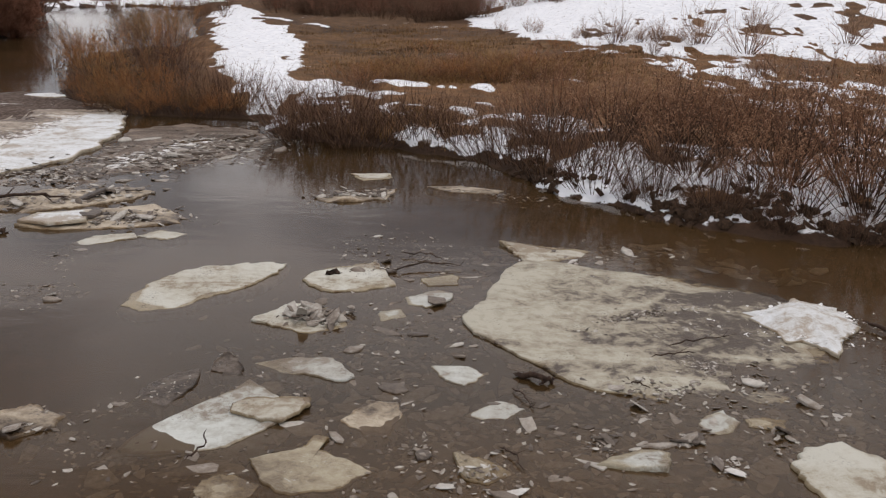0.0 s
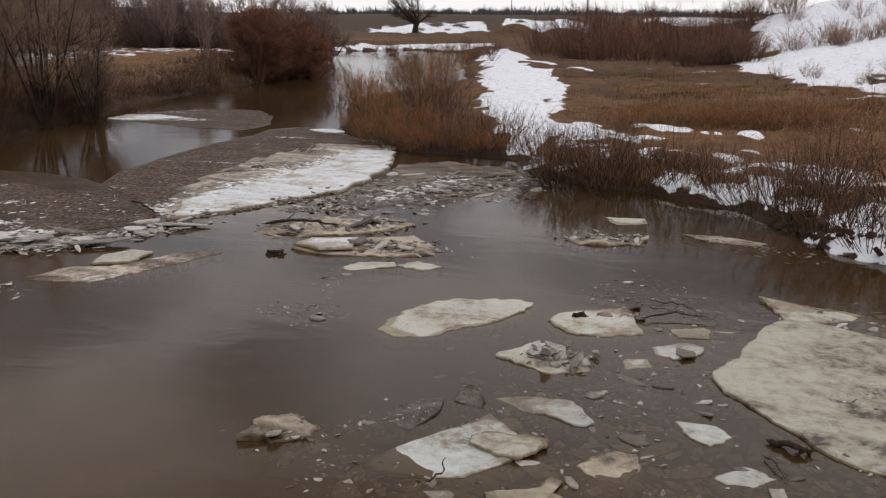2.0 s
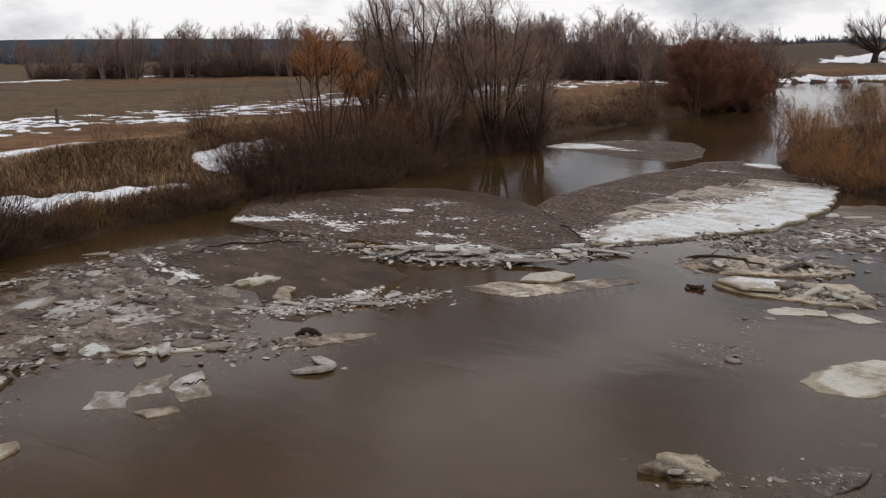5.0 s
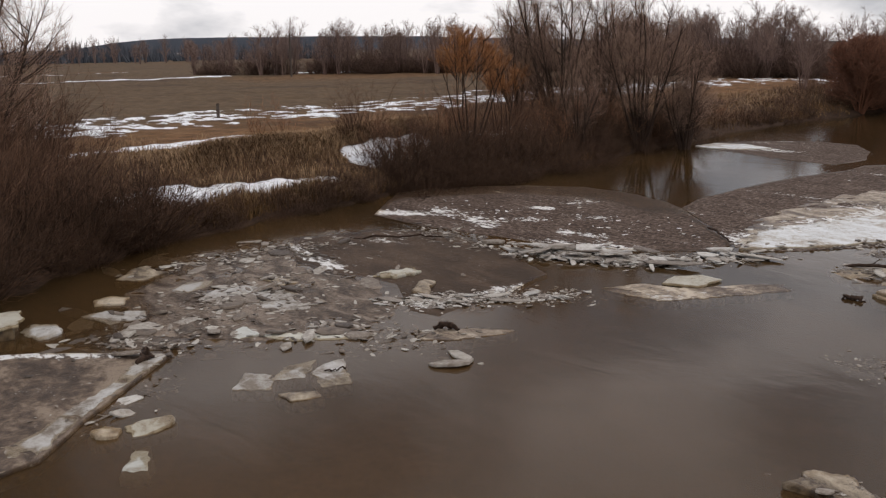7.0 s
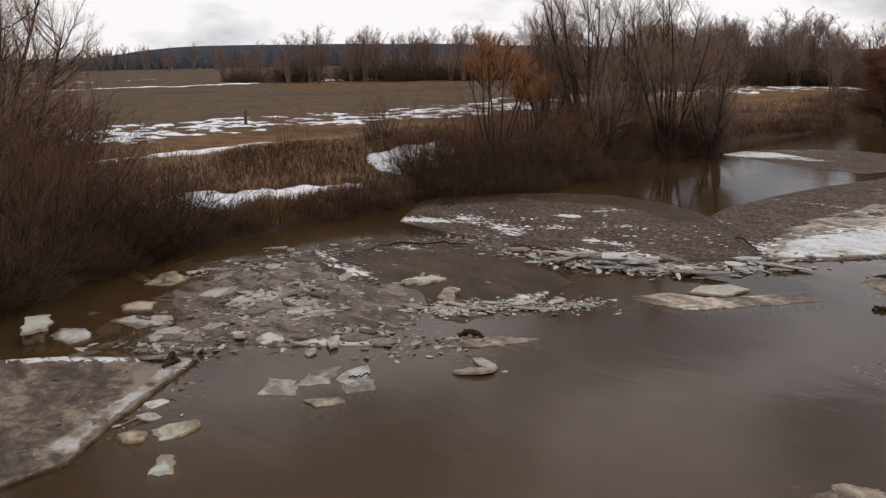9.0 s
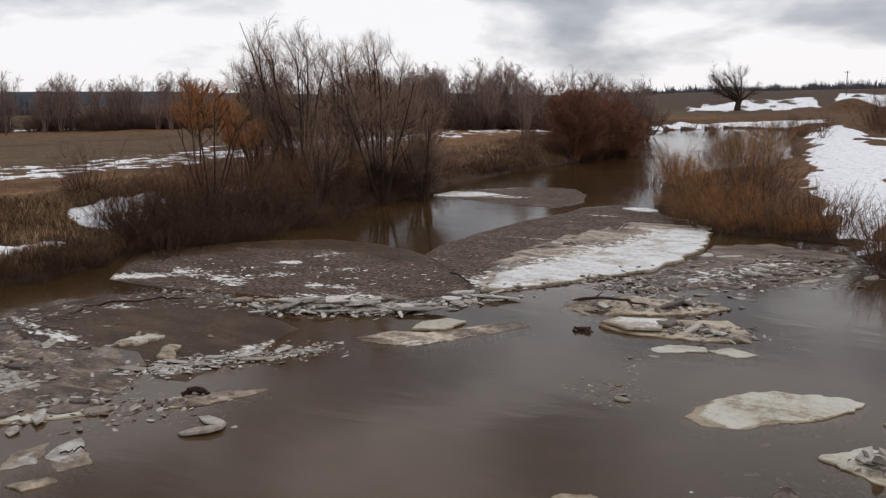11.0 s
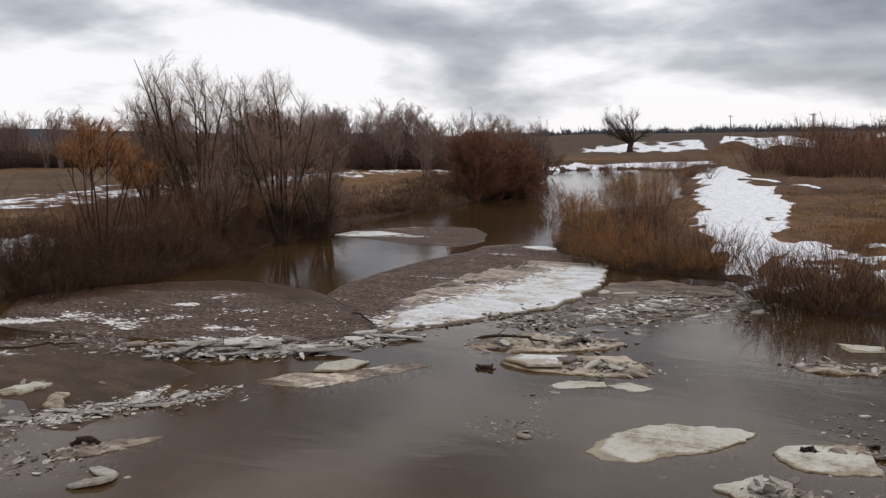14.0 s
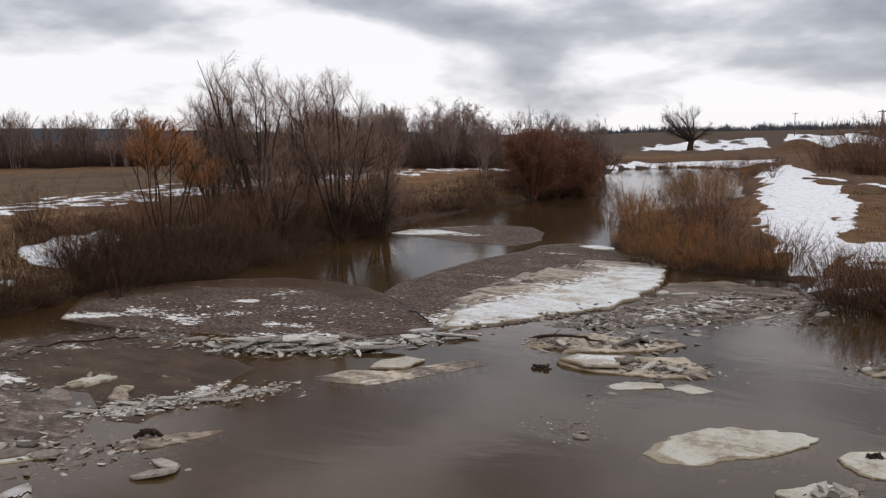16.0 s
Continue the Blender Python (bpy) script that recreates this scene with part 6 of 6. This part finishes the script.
def conifer(x, y, high):
    """A young conifer: straight trunk, whorls of drooping boughs and their needle sprays."""
    rng = np.random.default_rng(91)
    root = new("conifer")
    root.location = (x, y, ground_z(x, y) - 0.1)
    stem = np.array([[[0, 0, 0], [0.03, 0, high * 0.5], [0, 0.02, high]]], dtype=float)
    part("trunk", make_mesh("trunk", *pack([tubes(stem, np.array([[0.09, 0.055, 0.015]]), 7)]), BARK, True), root)
    n = 90
    h = np.sort(rng.uniform(0.1, 0.96, n))
    ang = np.arange(n) * 2.4
    base = np.column_stack([ang * 0, ang * 0, h * high])
    way = np.column_stack([np.cos(ang), np.sin(ang), rng.uniform(0.0, 0.35, n)])
    boughs = grow(rng, base, way, (1.06 - h) * high * 0.34, 4, 0.04, 0.06)
    part("boughs", make_mesh("boughs", *pack([cones(boughs, 0.02)]), BARK), root)
    sprays, _ = side_shoots(rng, boughs, 26, 0.1, 1.0, np.full(n, 0.3), 0.7, 2, -0.05, 0.1, 0.3)
    tagged(part("needles", make_mesh("needles", *pack([cones(sprays, 0.022)]), NEEDLE), root, "dark green needles"), "dark green needles", "", "", "stuff")
    tagged(root, "young dark green conifer on the snowy slope", "tree")


near_bank_plants()
far_bank_plants()
conifer(19.6, 118.0, 4.6)


# ---- grass: blades past counting ----
def grass(name, seed, n, spots, high, wide, material, label, bent=0.35):
    """Bent two-part blades, set at random in capsules (x, y, x, y, half width, share)."""
    rng = np.random.default_rng(seed)
    shares = np.array([s[5] for s in spots])
    pick = rng.choice(len(spots), n, p=shares / shares.sum())
    caps = np.array([s[:5] for s in spots])[pick]
    t = rng.uniform(0, 1, n)
    heads = max(1, n // 14)
    head = rng.integers(0, heads, n)
    pick, t, side_x, side_y = pick[head], t[head], rng.normal(0, 0.55, heads)[head], rng.normal(0, 0.55, heads)[head]
    caps = np.array([s[:5] for s in spots])[pick]
    tuft = rng.normal(0, 1, (n, 2)) * 0.34
    x = caps[:, 0] + (caps[:, 2] - caps[:, 0]) * t + side_x * caps[:, 4] + tuft[:, 0]
    y = caps[:, 1] + (caps[:, 3] - caps[:, 1]) * t + side_y * caps[:, 4] + tuft[:, 1]
    z, snow, _, _, _ = terrain(x, y)
    keep = (z > 0.1) & (snow < 0.45)
    x, y, z = x[keep], y[keep], z[keep]
    m = len(x)
    ang, lean = rng.uniform(0, 6.283, m), np.abs(rng.normal(bent, 0.3, m))
    h, w = high * rng.uniform(0.5, 1.2, m), wide * rng.uniform(0.6, 1.2, m)
    side = np.column_stack([-np.sin(ang), np.cos(ang), ang * 0])
    out = np.column_stack([np.cos(ang), np.sin(ang), ang * 0])
    root = np.column_stack([x, y, z - 0.03])
    mid = root + out * (lean * h * 0.35)[:, None] + np.array([0, 0, 1]) * (h * 0.6)[:, None]
    tip = root + out * (lean * h * 1.1)[:, None] + np.array([0, 0, 1]) * (h * (1 - 0.3 * lean))[:, None]
    verts = np.stack([root - side * w[:, None], root + side * w[:, None], mid - side * (w * 0.7)[:, None], mid + side * (w * 0.7)[:, None], tip], 1).reshape(-1, 3)
    i = np.arange(m)[:, None] * 5
    me = make_mesh(name, verts, [i + np.array([[0, 1, 3, 2]]), i + np.array([[2, 3, 4]])], material)
    tagged(new(name, me), label, "grass", "", "stuff")


grass("dry_grass", 61, 44000, [(-28.2, 8, -28.8, 19, 1.0, 3), (-32.5, 12, -34, 25, 2.2, 9), (-31, 8, -40, 14, 3.5, 2), (-36, 26, -40, 60, 4, 2), (-37, 56, -44, 80, 4, 3)], 0.5, 0.013, STRAW, "bent straw-coloured dry grass on the far bank", 1.0)
grass("dry_grass", 64, 16000, [(-26.6, 9.5, -28.4, 18.5, 0.9, 5), (-28.8, 19, -30.0, 36, 0.9, 3), (-33.8, 46, -36, 64, 1.0, 1)], 0.45, 0.012, SEDGE, "dark brown dead grass at the waterline of the far bank")
grass("dry_grass", 62, 40000, [(-3.5, 42, 6, 42, 2.0, 2), (-4, 46, 8, 45, 4.5, 3), (-6, 55, 4, 60, 6, 2), (7, 34, 14, 31, 2.5, 2), (-9, 70, 0, 75, 8, 1.5), (12, 36, 30, 46, 6, 1), (8, 50, 20, 56, 3, 1)], 0.24, 0.011, SEDGE, "brown matted sedge and dry grass behind the bushes")
grass("dry_grass", 63, 9000, [(-4.6, 31.4, 0, 30.6, 1.0, 2.5), (-4, 29.6, 3, 26.6, 0.9, 2), (3.5, 24, 12, 20, 1.8, 3), (-13, 36, -18, 46, 2, 2), (12, 22, 20, 30, 4, 1)], 0.3, 0.012, SEDGE, "dark tufts of dead grass showing through snow")


# ---- small far things ----
def far_woods():
    """A ragged strip of distant bare woods along the horizon."""
    rng = np.random.default_rng(71)
    n = 1720
    az = np.radians(np.concatenate([rng.uniform(-27, 22, 1300), rng.uniform(-90, -60, 420)]))
    r = np.where(np.degrees(az) < -40, rng.uniform(430, 620, n), rng.uniform(1000, 1280, n))
    keep = fbm(np.degrees(az) / 1.5, az * 0, 3, 77) > -0.3
    az, r = az[keep], r[keep]
    n, blades = len(az), 8
    x, y = r * np.sin(az), r * np.cos(az)
    z = terrain(x, y)[0]
    base = np.repeat(np.column_stack([x, y, z - 0.5]), blades, 0)
    high = np.repeat(rng.uniform(3, 12, n) * (1 + fbm(np.degrees(az) / 0.7, az * 0, 3, 79)), blades) * rng.uniform(0.4, 1.0, n * blades)
    base[:, :2] += rng.normal(0, 2.6, (n * blades, 2))
    way = np.column_stack([rng.normal(0, 0.18, (n * blades, 2)), np.ones(n * blades)])
    paths = grow(rng, base, way, high, 2, 0.0, 0.1)
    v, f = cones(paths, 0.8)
    tagged(new("far_woods", make_mesh("far_woods", v, f, TW_FAR_HAZE)), "dark strip of bare woods along the horizon", "woods", "", "stuff")


far_woods()


def utility_pole(x, y, high):
    root = new("utility_pole")
    root.location = (x, y, ground_z(x, y) - 0.2)
    shaft = np.array([[[0, 0, 0], [0, 0, high * 0.5], [0.03, 0, high]]], dtype=float)
    part("pole", make_mesh("pole", *pack([tubes(shaft, np.array([[0.16, 0.14, 0.11]]), 8)]), POLE_WOOD, True), root)
    arm = np.array([[[-0.9, 0, high - 0.5], [0, 0, high - 0.45], [0.9, 0, high - 0.5]]], dtype=float)
    part("crossarm", make_mesh("crossarm", *pack([tubes(arm, np.full((1, 3), 0.07), 6)]), POLE_WOOD), root)
    for s in (-0.8, 0.0, 0.8):
        pin = np.array([[[s, 0, high - 0.5], [s, 0, high - 0.3], [s, 0, high - 0.15]]], dtype=float)
        part("insulator", make_mesh("insulator", *pack([tubes(pin, np.array([[0.03, 0.06, 0.03]]), 6)]), POLE_WOOD), root)
    tagged(root, "grey wooden utility pole beyond the snowy field", "pole", "utility poles")


for px, py, ph in ((-36, 268, 8.5), (-44, 330, 8.5), (-72, 330, 8.5), (-31, 250, 6.0), (-128, 66, 7.0)):
    utility_pole(px, py, ph)


def field_post(x, y, high):
    shaft = np.array([[[0, 0, -0.3], [0.01, 0, high * 0.6], [0.03, 0.01, high]]], dtype=float)
    ob = new("field_post", make_mesh("field_post", *pack([tubes(shaft, np.array([[0.11, 0.1, 0.09]]), 8)]), POLE_WOOD, True))
    ob.location = (x, y, ground_z(x, y))
    tagged(ob, "short dark wooden post in the snowy field edge", "post")


field_post(-53.5, 22.3, 0.9)
